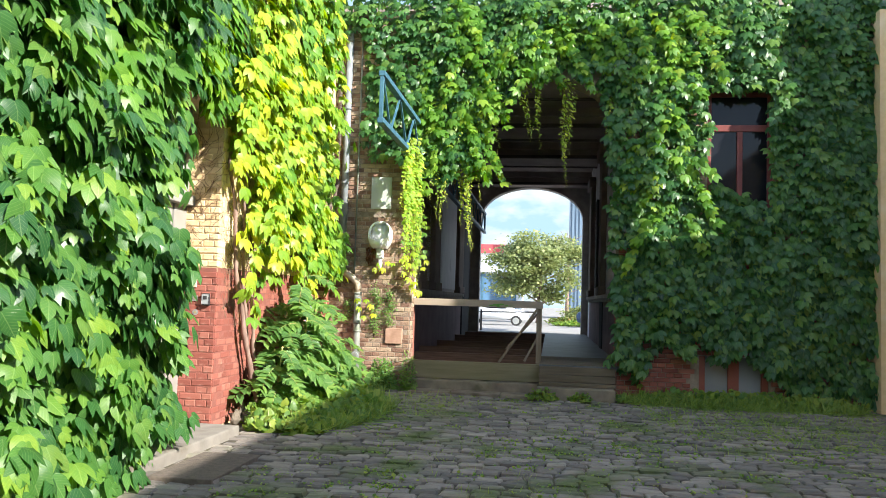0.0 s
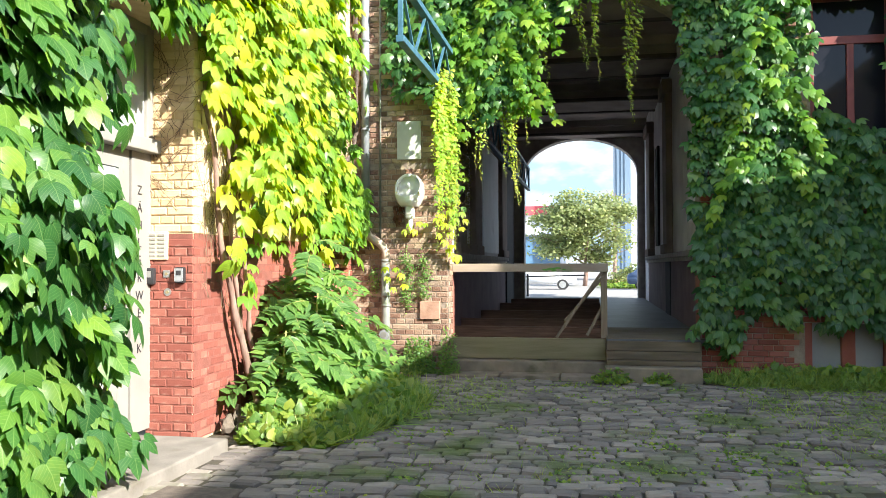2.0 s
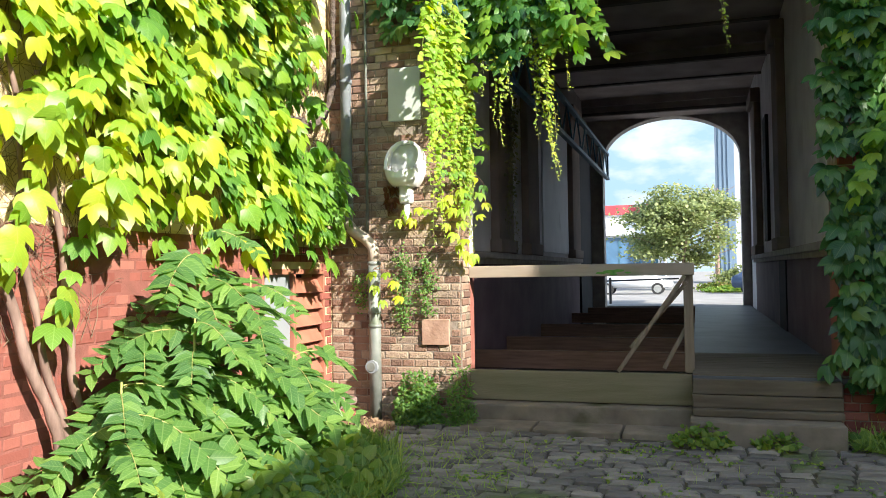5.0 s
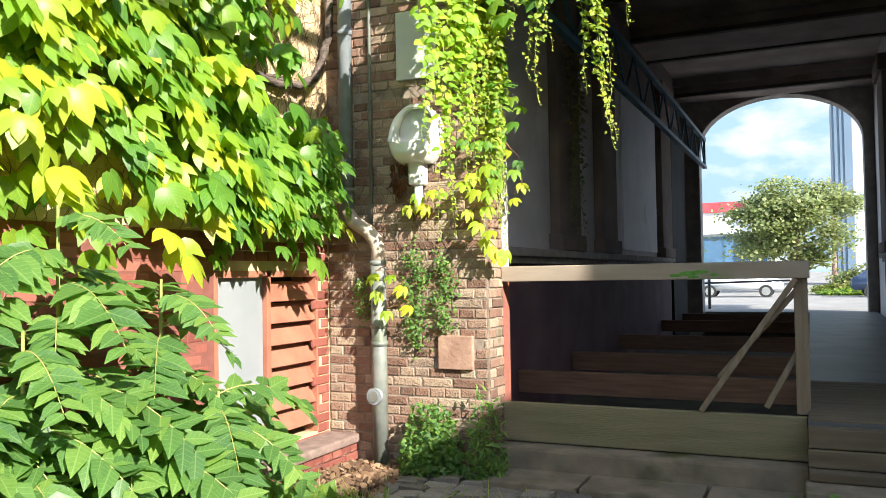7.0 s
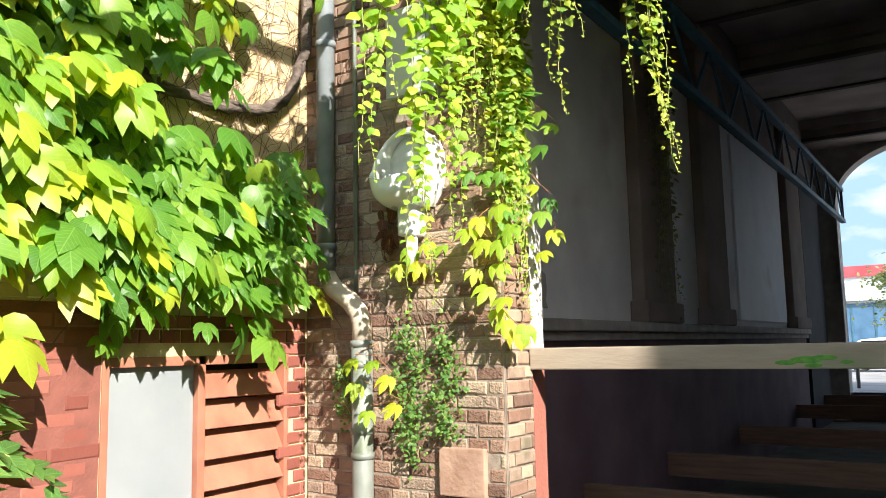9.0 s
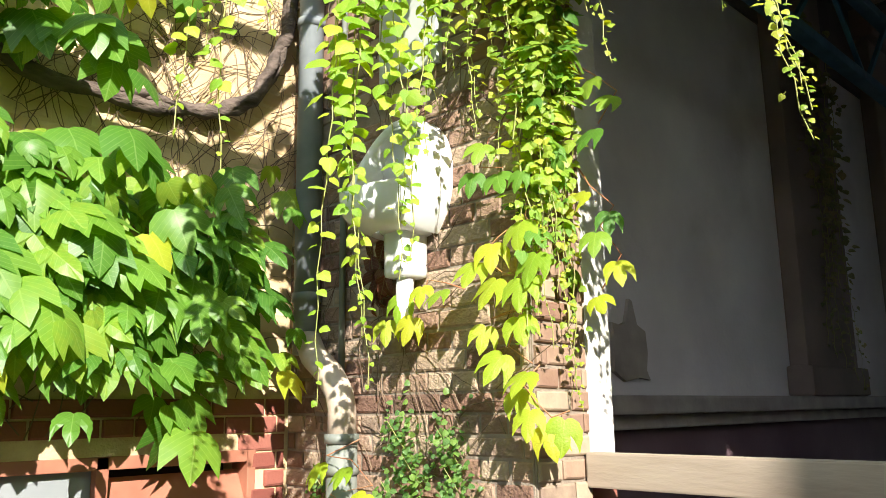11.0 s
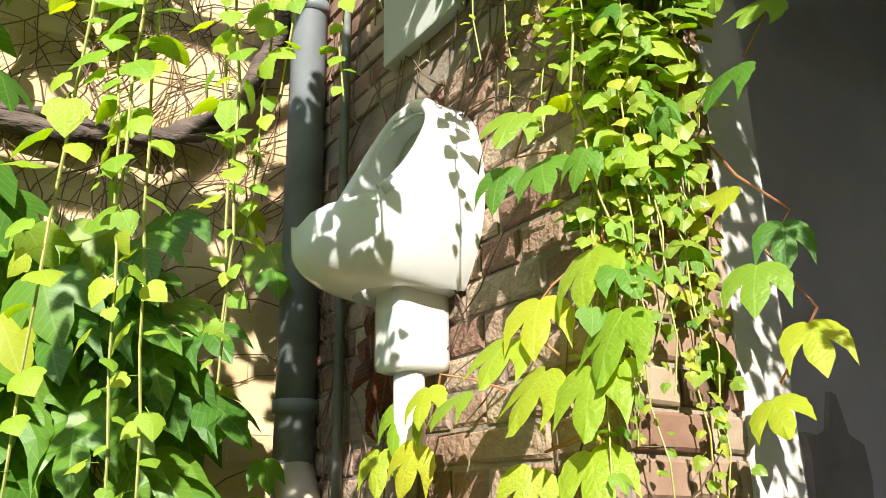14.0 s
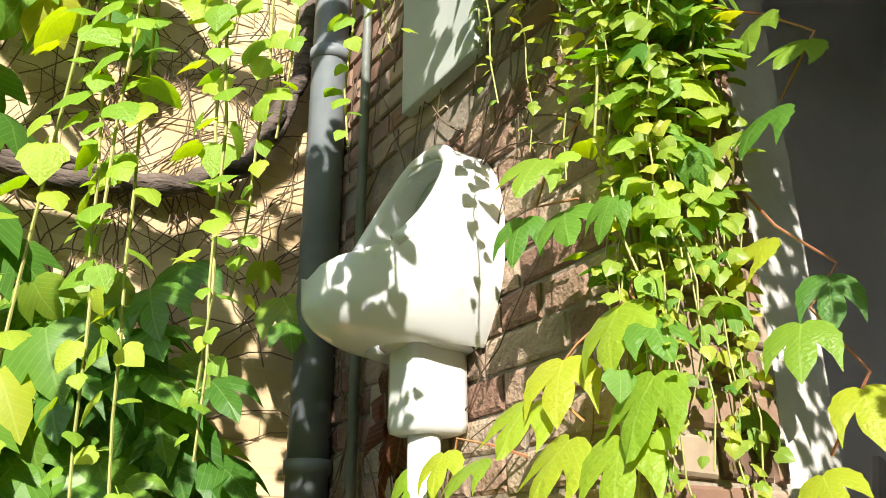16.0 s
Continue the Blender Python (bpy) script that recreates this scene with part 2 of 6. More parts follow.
M_WOOD = mat("weathered_timber", [(0.25, (0.25, 0.195, 0.145)), (0.5, (0.31, 0.25, 0.19)), (0.75, (0.37, 0.305, 0.235))], rough=0.85, scale=3, detail=6, bump=0.25, bump_scale=20, stretch=(0.5, 2.5, 2.5), stain=((0.13, 0.19, 0.07), 0.9, 0.62))
M_WOOD_V = mat("weathered_post", [(0.25, (0.165, 0.122, 0.080)), (0.5, (0.215, 0.165, 0.112)), (0.75, (0.265, 0.208, 0.148))], rough=0.85, scale=5, detail=9, bump=0.4, bump_scale=20, stretch=(6, 6, 0.5))
M_WOOD_G = mat("mossy_timber", [(0.25, (0.155, 0.140, 0.075)), (0.5, (0.195, 0.170, 0.098)), (0.75, (0.235, 0.200, 0.125))], rough=0.9, scale=3, detail=6, bump=0.4, bump_scale=20, stretch=(0.5, 6, 6))
M_WOOD_D = mat("damp_timber", [(0.25, (0.085, 0.066, 0.042)), (0.5, (0.125, 0.098, 0.066)), (0.75, (0.165, 0.132, 0.090))], rough=0.85, scale=3, detail=7, bump=0.35, bump_scale=20, stretch=(0.5, 4, 4), stain=((0.09, 0.085, 0.035), 1.6, 0.60))
M_GREEN_MARK = mat("green_algae", [(0.3, (0.06, 0.20, 0.03)), (0.7, (0.13, 0.30, 0.05))], rough=0.9, scale=30, bump=0.4)
M_JOIST = mat("brown_joist", [(0.25, (0.106, 0.057, 0.036)), (0.75, (0.220, 0.122, 0.078))], rough=0.85, scale=5, detail=9, bump=0.4, bump_scale=20, stretch=(0.5, 6, 6))
M_DECK = mat("grey_deck", [(0.3, (0.060, 0.064, 0.072)), (0.7, (0.110, 0.115, 0.125))], rough=0.5, scale=2, detail=8, bump=0.2, spec=0.28)
M_WHITE = mat("white_enamel", [(0.3, (0.725, 0.725, 0.707)), (0.7, (0.781, 0.781, 0.763))], rough=0.16, scale=3, bump=0.0, spec=0.55, stain=((0.577, 0.558, 0.502), 9.0, 0.66))
M_DOOR = mat("white_door_paint", [(0.3, (0.240, 0.229, 0.206)), (0.7, (0.288, 0.276, 0.250))], rough=0.5, scale=3, detail=8, bump=0.08, stain=((0.176, 0.133, 0.089), 3.5, 0.66))
M_ZINC = mat("zinc_pipe", [(0.3, (0.155, 0.172, 0.150)), (0.7, (0.270, 0.282, 0.250))], rough=0.55, metal=0.2, scale=6, detail=8, bump=0.15, stain=((0.095, 0.115, 0.065), 3.2, 0.52))
M_GREYPIPE = mat("dark_grey_pipe", [(0.3, (0.15, 0.17, 0.18)), (0.7, (0.24, 0.26, 0.27))], rough=0.5, scale=6, bump=0.05)
M_CLAY = mat("beige_pipe", [(0.3, (0.42, 0.33, 0.25)), (0.7, (0.55, 0.45, 0.36))], rough=0.6, scale=6, bump=0.1)
M_BLUE = mat("blue_steel", [(0.3, (0.030, 0.095, 0.140)), (0.7, (0.065, 0.165, 0.225))], rough=0.55, metal=0.1, scale=8, bump=0.1, stain=((0.25, 0.30, 0.32), 7.0, 0.66))
M_GREYBOARD = mat("grey_panel", [(0.3, (0.225, 0.243, 0.252)), (0.7, (0.29, 0.303, 0.308))], rough=0.6, scale=2, detail=8, bump=0.06)
M_PALEBOARD = mat("pale_board", [(0.3, (0.40, 0.43, 0.40)), (0.7, (0.50, 0.52, 0.48))], rough=0.55, scale=3, detail=8, bump=0.06, stain=((0.33, 0.35, 0.27), 5.0, 0.6))
M_LOUVER = mat("red_louver_paint", [(0.3, (0.297, 0.108, 0.068)), (0.7, (0.387, 0.171, 0.108))], rough=0.55, scale=5, detail=8, bump=0.1)
M_BLACK = mat("black_plastic", [(0.3, (0.02, 0.02, 0.022)), (0.7, (0.04, 0.04, 0.042))], rough=0.4, scale=10, bump=0.05)
M_STEEL = mat("brushed_steel", [(0.3, (0.38, 0.38, 0.37)), (0.7, (0.5, 0.5, 0.49))], rough=0.35, metal=0.8, scale=10, bump=0.05)
M_CREAM = mat("cream_enamel", [(0.3, (0.518, 0.475, 0.302)), (0.7, (0.576, 0.533, 0.374))], rough=0.4, scale=6, bump=0.03)
# Near-black fill standing in for unlit depth behind openings.
M_DARK_FILL = mat("unlit_depth_fill", [(0.3, (0.012, 0.012, 0.013)), (0.7, (0.025, 0.024, 0.024))], rough=0.9, scale=2, bump=0.0)
M_WINFRAME = mat("red_window_frame", [(0.3, (0.13, 0.028, 0.024)), (0.7, (0.19, 0.046, 0.036))], rough=0.55, scale=5, bump=0.05)
M_ASPHALT = mat("street_paving", [(0.3, (0.20, 0.19, 0.18)), (0.7, (0.30, 0.29, 0.27))], rough=0.85, scale=1.2, detail=9, bump=0.3)
M_CARPAINT = mat("silver_car_paint", [(0.3, (0.55, 0.57, 0.60)), (0.7, (0.62, 0.64, 0.66))], rough=0.25, metal=0.3, scale=2, bump=0)
M_BLUECAR = mat("blue_car_paint", [(0.3, (0.05, 0.08, 0.14)), (0.7, (0.07, 0.10, 0.17))], rough=0.25, metal=0.2, scale=2, bump=0)
M_RUBBER = mat("tyre_rubber", [(0.3, (0.02, 0.02, 0.02)), (0.7, (0.035, 0.035, 0.035))], rough=0.85, scale=20, bump=0.1)
M_REDBAND = mat("red_fascia", [(0.3, (0.42, 0.05, 0.06)), (0.7, (0.50, 0.08, 0.09))], rough=0.5, scale=1, bump=0)
M_WHITEBAND = mat("white_fascia", [(0.3, (0.58, 0.60, 0.63)), (0.7, (0.68, 0.70, 0.72))], rough=0.5, scale=1, bump=0)
M_BLUEGLASS = mat("blue_glazing", [(0.3, (0.04, 0.10, 0.18)), (0.7, (0.08, 0.17, 0.28))], rough=0.12, scale=0.8, bump=0)
M_TOWER = mat("tower_cladding", [(0.3, (0.10, 0.15, 0.21)), (0.7, (0.14, 0.20, 0.27))], rough=0.4, scale=0.3, bump=0)
M_TOWER_W = mat("tower_light_cladding", [(0.3, (0.34, 0.37, 0.41)), (0.7, (0.40, 0.43, 0.47))], rough=0.6, scale=0.3, bump=0)
M_TREELEAF = mat("tree_leaf", [(0.0, (0.12, 0.16, 0.06)), (0.5, (0.22, 0.27, 0.11)), (1.0, (0.34, 0.36, 0.17))], **LEAF)
M_FLOWER = mat("shrub_mixed", [(0.0, (0.05, 0.10, 0.02)), (0.55, (0.12, 0.18, 0.04)), (0.8, (0.28, 0.26, 0.06)), (1.0, (0.30, 0.12, 0.10))], **LEAF)
M_RUST = mat("bare_stone", [(0.3, (0.27, 0.155, 0.105)), (0.7, (0.40, 0.255, 0.180))], rough=0.9, scale=8, detail=8, bump=0.6, bump_scale=25)
M_RUBBLE = mat("pale_rubble", [(0.3, (0.085, 0.068, 0.052)), (0.7, (0.16, 0.132, 0.10))], rough=0.95, scale=9, bump=0.6, bump_scale=30)
M_MAT = mat("rubber_mat", [(0.3, (0.095, 0.075, 0.06)), (0.7, (0.15, 0.12, 0.095))], rough=0.95, scale=20, bump=0.5, bump_scale=120)
M_BRASS = mat("old_brass", [(0.3, (0.40, 0.33, 0.18)), (0.7, (0.52, 0.44, 0.26))], rough=0.4, metal=0.7, scale=10, bump=0)
# Pale grey base colour carries the bright yard reflected in the door glass.
M_PALE_PANE = mat("yard_reflection_pane", [(0.3, (0.26, 0.28, 0.28)), (0.7, (0.36, 0.38, 0.37))], rough=0.18, spec=0.5, scale=1.5, bump=0.02)
M_GLASS = bpy.data.materials.new("window_glass")
M_GLASS.use_nodes = True
gp = M_GLASS.node_tree.nodes["Principled BSDF"]
gp.inputs["Base Color"].default_value = (0.012, 0.012, 0.016, 1)
gp.inputs["Roughness"].default_value = 0.05
gp.inputs["Specular IOR Level"].default_value = 0.16


# ---- shape helpers ----
def part(name, bm, material, parent=None, label="", smooth=False):
    me = bpy.data.meshes.new(name)
    bm.to_mesh(me)
    bm.free()
    for f in me.polygons:
        f.use_smooth = smooth
    ob = new(name, me)
    me.materials.append(material)
    if parent is not None:
        ob.parent = parent
    if label:
        ob["label"] = label
    return ob


def box(x0, x1, y0, y1, z0, z1, bevel=0.0, bm=None, m=None):
    bm = bm or bmesh.new()
    r = bmesh.ops.create_cube(bm, size=1)
    c = Matrix.Translation(((x0 + x1) / 2, (y0 + y1) / 2, (z0 + z1) / 2)) @ Matrix.Diagonal((abs(x1 - x0), abs(y1 - y0), abs(z1 - z0), 1))
    bmesh.ops.transform(bm, matrix=(m @ c if m else c), verts=r["verts"])
    if bevel:
        es = list({e for v in r["verts"] for e in v.link_edges})
        bmesh.ops.bevel(bm, geom=es, offset=bevel, segments=2, affect="EDGES", profile=0.6)
    return bm


def beam(a, b, w, h, bevel=0.006, up=(0, 0, 1), bm=None):
    a, b = Vector(a), Vector(b)
    y = (b - a).normalized()
    x = y.cross(Vector(up)).normalized()
    z = x.cross(y)
    m = Matrix((x, y, z)).transposed().to_4x4()
    m.translation = (a + b) / 2
    return box(-w / 2, w / 2, -(b - a).length / 2, (b - a).length / 2, -h / 2, h / 2, bevel, bm, m)


def tube(points, radii, seg=10, bm=None, cap=True):
    """A tube through the points, with a radius at each."""
    bm = bm or bmesh.new()
    pts = [Vector(p) for p in points]
    if not hasattr(radii, "__len__"):
        radii = [radii] * len(pts)
    radii = [float(q) for q in radii]
    rings, ref = [], None
    for i, p in enumerate(pts):
        d = (pts[min(i + 1, len(pts) - 1)] - pts[max(i - 1, 0)]).normalized()
        ref = ref or (Vector((1, 0, 0)) if abs(d.x) < 0.8 else Vector((0, 1, 0)))
        u = (ref - d * ref.dot(d)).normalized()
        v = d.cross(u)
        ref = u
        rings.append([bm.verts.new(p + radii[i] * (u * math.cos(k * math.tau / seg) + v * math.sin(k * math.tau / seg))) for k in range(seg)])
    for a, b in zip(rings, rings[1:]):
        for k in range(seg):
            bm.faces.new((a[k], a[(k + 1) % seg], b[(k + 1) % seg], b[k]))
    if cap:
        bm.faces.new(rings[0][::-1])
        bm.faces.new(rings[-1])
    return bm


def thing(name, label, category, at=(0, 0, 0), group="", kind=""):
    ob = new(name)
    ob.location = at
    return tagged(ob, label, category, group, kind)


def raw(name, verts, faces, material, parent=None, smooth=False):
    me = bpy.data.meshes.new(name)
    me.from_pydata([tuple(v) for v in verts], [], [tuple(f) for f in faces])
    me.materials.append(material)
    if smooth:
        me.shade_smooth()
    ob = new(name, me)
    if parent is not None:
        ob.parent = parent
    return ob


def wall_with_holes(axis, at, thick, u0, u1, z0, z1, holes, material, name, label, n=18):
    """A wall along u at the coordinate at of its axis, with openings (u0, u1, z0, z1, rise): rise > 0 arches the head."""
    us = sorted({u0, u1, *[h[0] for h in holes], *[h[1] for h in holes]})
    bm = bmesh.new()

    def block(a, b, lo, hi):
        if hi - lo < 1e-4:
            return
        p = [(a, lo(0) if callable(lo) else lo), (b, lo(1) if callable(lo) else lo), (b, hi), (a, hi)]
        vs = []
        for w in (at, at + thick):
            vs.append([bm.verts.new((w, u, z) if axis == "x" else (u, w, z)) for u, z in p])
        f, k = vs
        bm.faces.new(f)
        bm.faces.new(k[::-1])
        for i in range(4):
            bm.faces.new((f[i], k[i], k[(i + 1) % 4], f[(i + 1) % 4]))

    for a, b in zip(us, us[1:]):
        inside = sorted([h for h in holes if h[0] <= a + 1e-6 and h[1] >= b - 1e-6], key=lambda h: h[2])
        z = z0
        for h in inside:
            block(a, b, z, h[2])
            z = h[3]
            if h[4] > 0:
                w, c = (h[1] - h[0]) / 2, (h[1] + h[0]) / 2
                for i in range(n):
                    ua, ub = a + (b - a) * i / n, a + (b - a) * (i + 1) / n
                    za, zb = [h[3] + h[4] * math.sqrt(max(0, 1 - ((u - c) / w) ** 2)) for u in (ua, ub)]
                    top = h[3] + h[4]
                    vs = [[bm.verts.new((q, u, zz) if axis == "x" else (u, q, zz)) for u, zz in ((ua, za), (ub, zb), (ub, top + 0.001), (ua, top + 0.001))] for q in (at, at + thick)]
                    bm.faces.new(vs[0])
                    bm.faces.new(vs[1][::-1])
                    bm.faces.new((vs[0][0], vs[1][0], vs[1][1], vs[0][1]))
                z = h[3] + h[4]
        block(a, b, z, z1)
    bmesh.ops.recalc_face_normals(bm, faces=bm.faces)
    return tagged(part(name, bm, material), label, "wall", kind="structure")


# ---- leaves ----
def mirror_leaf(mid, half, faces):
    """A leaf from its midrib points and one half's points; faces name the points."""
    names = list(mid) + [k + s for s in "lr" for k in half]
    v = [mid[k] for k in mid] + [(-x, y, z) for x, y, z in half.values()] + [(x, y, z) for x, y, z in half.values()]
    f = []
    for s in "lr":
        for q in faces:
            ids = tuple(names.index(c if c in mid else c + s) for c in q)
            f.append(ids if s == "l" else ids[::-1])
    return np.array(v, float), f


def lobed(fold=0.08, droop=0.22):
    """A three-lobed climbing-vine leaf, its stalk at the origin and its three points hanging down -y."""
    mid = {"B": (0, 0, 0), "M": (0, -0.42, 0.03), "T": (0, -1.16, -droop)}
    half = {"a": (0.14, 0.09, -0.02), "b": (0.38, 0.08, -0.06), "c": (0.58, -0.10, -0.09), "d": (0.68, -0.38, -0.13), "L": (0.66, -0.88, -droop * 1.1), "s": (0.31, -0.55, -0.07),
            "e": (0.26, -0.80, -0.11), "V": (0.32, -0.26, 0.0)}
    return mirror_leaf(mid, half, ["BaV", "abV", "bcV", "cdV", "dLs", "dsV", "VsM", "BVM", "seM", "eTM"])


def lobed_fine(fold=0.08, droop=0.24):
    """The same leaf with toothed edges and a raised net of veins, for shoots close by."""
    mid = {"B": (0, 0, 0), "M": (0, -0.40, 0.03), "N": (0, -0.80, -0.03), "T": (0, -1.30, -droop * 1.2)}
    half = {"a": (0.10, 0.09, 0.0), "b": (0.25, 0.12, -0.03), "c": (0.40, 0.06, -0.04), "d": (0.51, 0.0, -0.08), "e": (0.575, -0.14, -0.09), "g": (0.66, -0.24, -0.12), "h": (0.655, -0.40, -0.13),
            "i": (0.68, -0.52, -0.17), "j": (0.65, -0.72, -0.20), "L": (0.63, -1.02, -droop * 1.5), "k": (0.49, -0.74, -0.16), "l": (0.36, -0.57, -0.12), "s": (0.24, -0.47, -0.06), "m": (0.27, -0.60, -0.08),
            "n": (0.28, -0.76, -0.09), "o": (0.25, -0.92, -0.13), "p": (0.16, -1.07, -0.17), "q": (0.08, -1.20, -0.22), "V": (0.27, -0.22, 0.01), "W": (0.50, -0.46, -0.06)}
    return mirror_leaf(mid, half, ["BaV", "abV", "bcV", "cdV", "deV", "egWV", "ghW", "hiW", "ijW", "jLkW", "klW", "lsW", "VWsM", "BVM", "smM", "mnNM", "noN", "opN", "pqN", "qTN"])


def young_leaf():
    """A young leaf on its stalk: heart-shaped base, blunt side points, and a stalk that runs back to the stem."""
    mid = {"R": (0, 0.55, -0.28), "B": (0, 0, 0), "M": (0, -0.42, 0.05), "T": (0, -1.04, -0.18)}
    half = {"p": (0.022, 0.55, -0.28), "q": (0.022, 0.0, 0.0), "a": (0.14, 0.10, -0.02), "b": (0.34, 0.08, -0.05), "c": (0.50, -0.10, -0.09), "d": (0.555, -0.32, -0.13), "e": (0.42, -0.45, -0.09),
            "f": (0.37, -0.61, -0.10), "g": (0.21, -0.82, -0.12)}
    return mirror_leaf(mid, half, ["RpqB", "BaM", "abM", "bcM", "cdM", "deM", "efM", "fgM", "gTM"])


def round_leaf():
    """A young pointed leaf with a heart-shaped base and blunt side points."""
    mid = {"B": (0, 0, 0), "M": (0, -0.46, 0.02), "T": (0, -1.05, -0.16)}
    half = {"a": (0.16, 0.08, -0.01), "b": (0.38, 0.02, -0.04), "c": (0.48, -0.20, -0.08), "d": (0.47, -0.44, -0.12), "e": (0.38, -0.64, -0.11), "f": (0.20, -0.84, -0.11)}
    return mirror_leaf(mid, half, ["BaM", "abM", "bcM", "cdM", "deM", "efM", "fTM"])


def lance(w=0.17):
    v = [(0, 0, 0), (0, -0.45, -0.05), (0, -1, -0.16), (-w, -0.18, 0.02), (-w * 0.9, -0.55, 0.0), (w, -0.18, 0.02), (w * 0.9, -0.55, 0.0)]
    f = [(1, 0, 3), (1, 3, 4), (1, 4, 2), (1, 5, 0), (1, 6, 5), (1, 2, 6)]
    return np.array(v, float), f


def blade():
    v = [(-0.03, 0, 0), (0.03, 0, 0), (0.02, -0.5, 0.04), (-0.02, -0.5, 0.04), (0, -1, 0.16)]
    return np.array(v, float), [(0, 1, 2, 3), (3, 2, 4)]


def unit(a):
    return a / np.maximum(np.linalg.norm(a, axis=1, keepdims=True), 1e-9)


def leaf_uv(me, tv, k):
    """Lays each leaf's own length and width along the UV axes, for its veins."""
    idx = np.empty(len(me.loops), dtype=np.int32)
    me.loops.foreach_get("vertex_index", idx)
    layer = me.uv_layers.new(name="UVMap")
    layer.data.foreach_set("uv", tv[idx % k][:, :2].astype(np.float32).reshape(-1))


def scatter(name, template, points, normals, tips, sizes, material, parent=None, width=None):
    """One mesh of many leaves: each at a point, its face along the normal, its tip along tips."""
    tv, tf = template
    n = unit(np.asarray(normals, float))
    t = np.asarray(tips, float)
    t = unit(t - n * np.sum(t * n, axis=1, keepdims=True))
    s = np.cross(n, -t)
    sizes = np.asarray(sizes, float)[:, None, None]
    w = np.ones(len(sizes))[:, None, None] if width is None else np.asarray(width)[:, None, None]
    v = np.asarray(points)[:, None, :] + sizes * (s[:, None, :] * tv[None, :, :1] * w - t[:, None, :] * tv[None, :, 1:2] + n[:, None, :] * tv[None, :, 2:])
    k, m = len(tv), len(v)
    size = len(tf[0])
    me = bpy.data.meshes.new(name)
    if all(len(f) == size for f in tf):
        faces = (np.array(tf)[None] + (np.arange(m) * k)[:, None, None]).reshape(-1, size)
        me.vertices.add(m * k)
        me.vertices.foreach_set("co", v.reshape(-1))
        me.loops.add(faces.size)
        me.loops.foreach_set("vertex_index", faces.reshape(-1).astype(np.int32))
        me.polygons.add(len(faces))
        me.polygons.foreach_set("loop_start", np.arange(0, faces.size, size, dtype=np.int32))
        me.polygons.foreach_set("use_smooth", np.ones(len(faces), dtype=bool))
        me.update(calc_edges=True)
    else:
        me.from_pydata(v.reshape(-1, 3).tolist(), [], [tuple(i + q * k for i in f) for q in range(m) for f in tf])
    leaf_uv(me, tv, k)
    me.materials.append(material)
    ob = new(name, me)
    if parent is not None:
        ob.parent = parent
    return ob


rng = np.random.default_rng(7)


def wall_leaves(name, origin, u, n, area, count, size, material, depth, keep, parent, tilt=0.5, template=None, spread=0.45):
    """Leaves that hang like shingles on a wall: area (u0, u1, z0, z1); keep(u, z, chance) says where they grow."""
    u0, u1, z0, z1 = area
    uu, zz = rng.uniform(u0, u1, count), rng.uniform(z0, z1, count)
    ok = keep(uu, zz, rng.random(count))
    uu, zz = uu[ok], zz[ok]
    m = len(uu)
    clump = np.array([noise.noise(Vector((a * 1.6, b * 1.6, 3.7))) for a, b in zip(uu, zz)])
    d = depth * (0.25 + 0.75 * rng.random(m)) * (0.8 + 0.9 * clump)
    nv, uv = np.array(n, float), np.array(u, float)
    p = np.array(origin) + uu[:, None] * uv + zz[:, None] * np.array((0, 0, 1.0)) + np.maximum(d, 0.015)[:, None] * nv
    nor = nv + np.array((0, 0, 1.0)) * (tilt + 0.35 * rng.normal(size=m))[:, None] + uv * (0.4 * rng.normal(size=m))[:, None]
    tip = np.array((0, 0, -1.0)) + uv * (spread * rng.normal(size=m))[:, None] + nv * 0.35
    return scatter(name, template or lobed(), p, nor, tip, size * (0.55 + 0.75 * rng.random(m)), material, parent)


def wall_shoots(name, origin, u, n, starts, per, size, material, parent, run=0.8, slope=-0.45, out=0.3, seed=1, template=None):
    """Sprays of leaves: each shoot leaves the wall at a start (u, z), arcs out and down and bears leaves in a row."""
    g = np.random.default_rng(seed)
    nv, uv, up = np.array(n, float), np.array(u, float), np.array((0, 0, 1.0))
    P, N, T, S = [], [], [], []
    for a, z in starts:
        way = g.choice((-1, 1), p=(0.3, 0.7))
        length = run * g.uniform(0.5, 1.2)
        sl = slope + 0.35 * g.normal()
        reach = out * g.uniform(0.5, 1.2)
        k = max(4, int(per * length / run))
        for q in (np.arange(k) + g.random(k)) / k:
            P.append(np.array(origin) + uv * (a + way * length * q) + up * (z + sl * length * q - 0.35 * length * q * q) + nv * (0.04 + reach * math.sin(min(1, q * 1.1) * 1.9) * 0.9 + 0.03 * g.normal()) + up * 0.035 * g.normal())
            N.append(nv * (1.0 + 0.3 * g.normal()) + up * (0.6 + 0.35 * g.normal()) + uv * (-0.3 + 0.4 * g.normal()))
            T.append(-up + uv * (0.35 * way + 0.35 * g.normal()) + nv * 0.35)
            S.append(size * g.uniform(0.65, 1.25))
    return scatter(name, template or lobed(), np.array(P), np.array(N), np.array(T), np.array(S), material, parent)


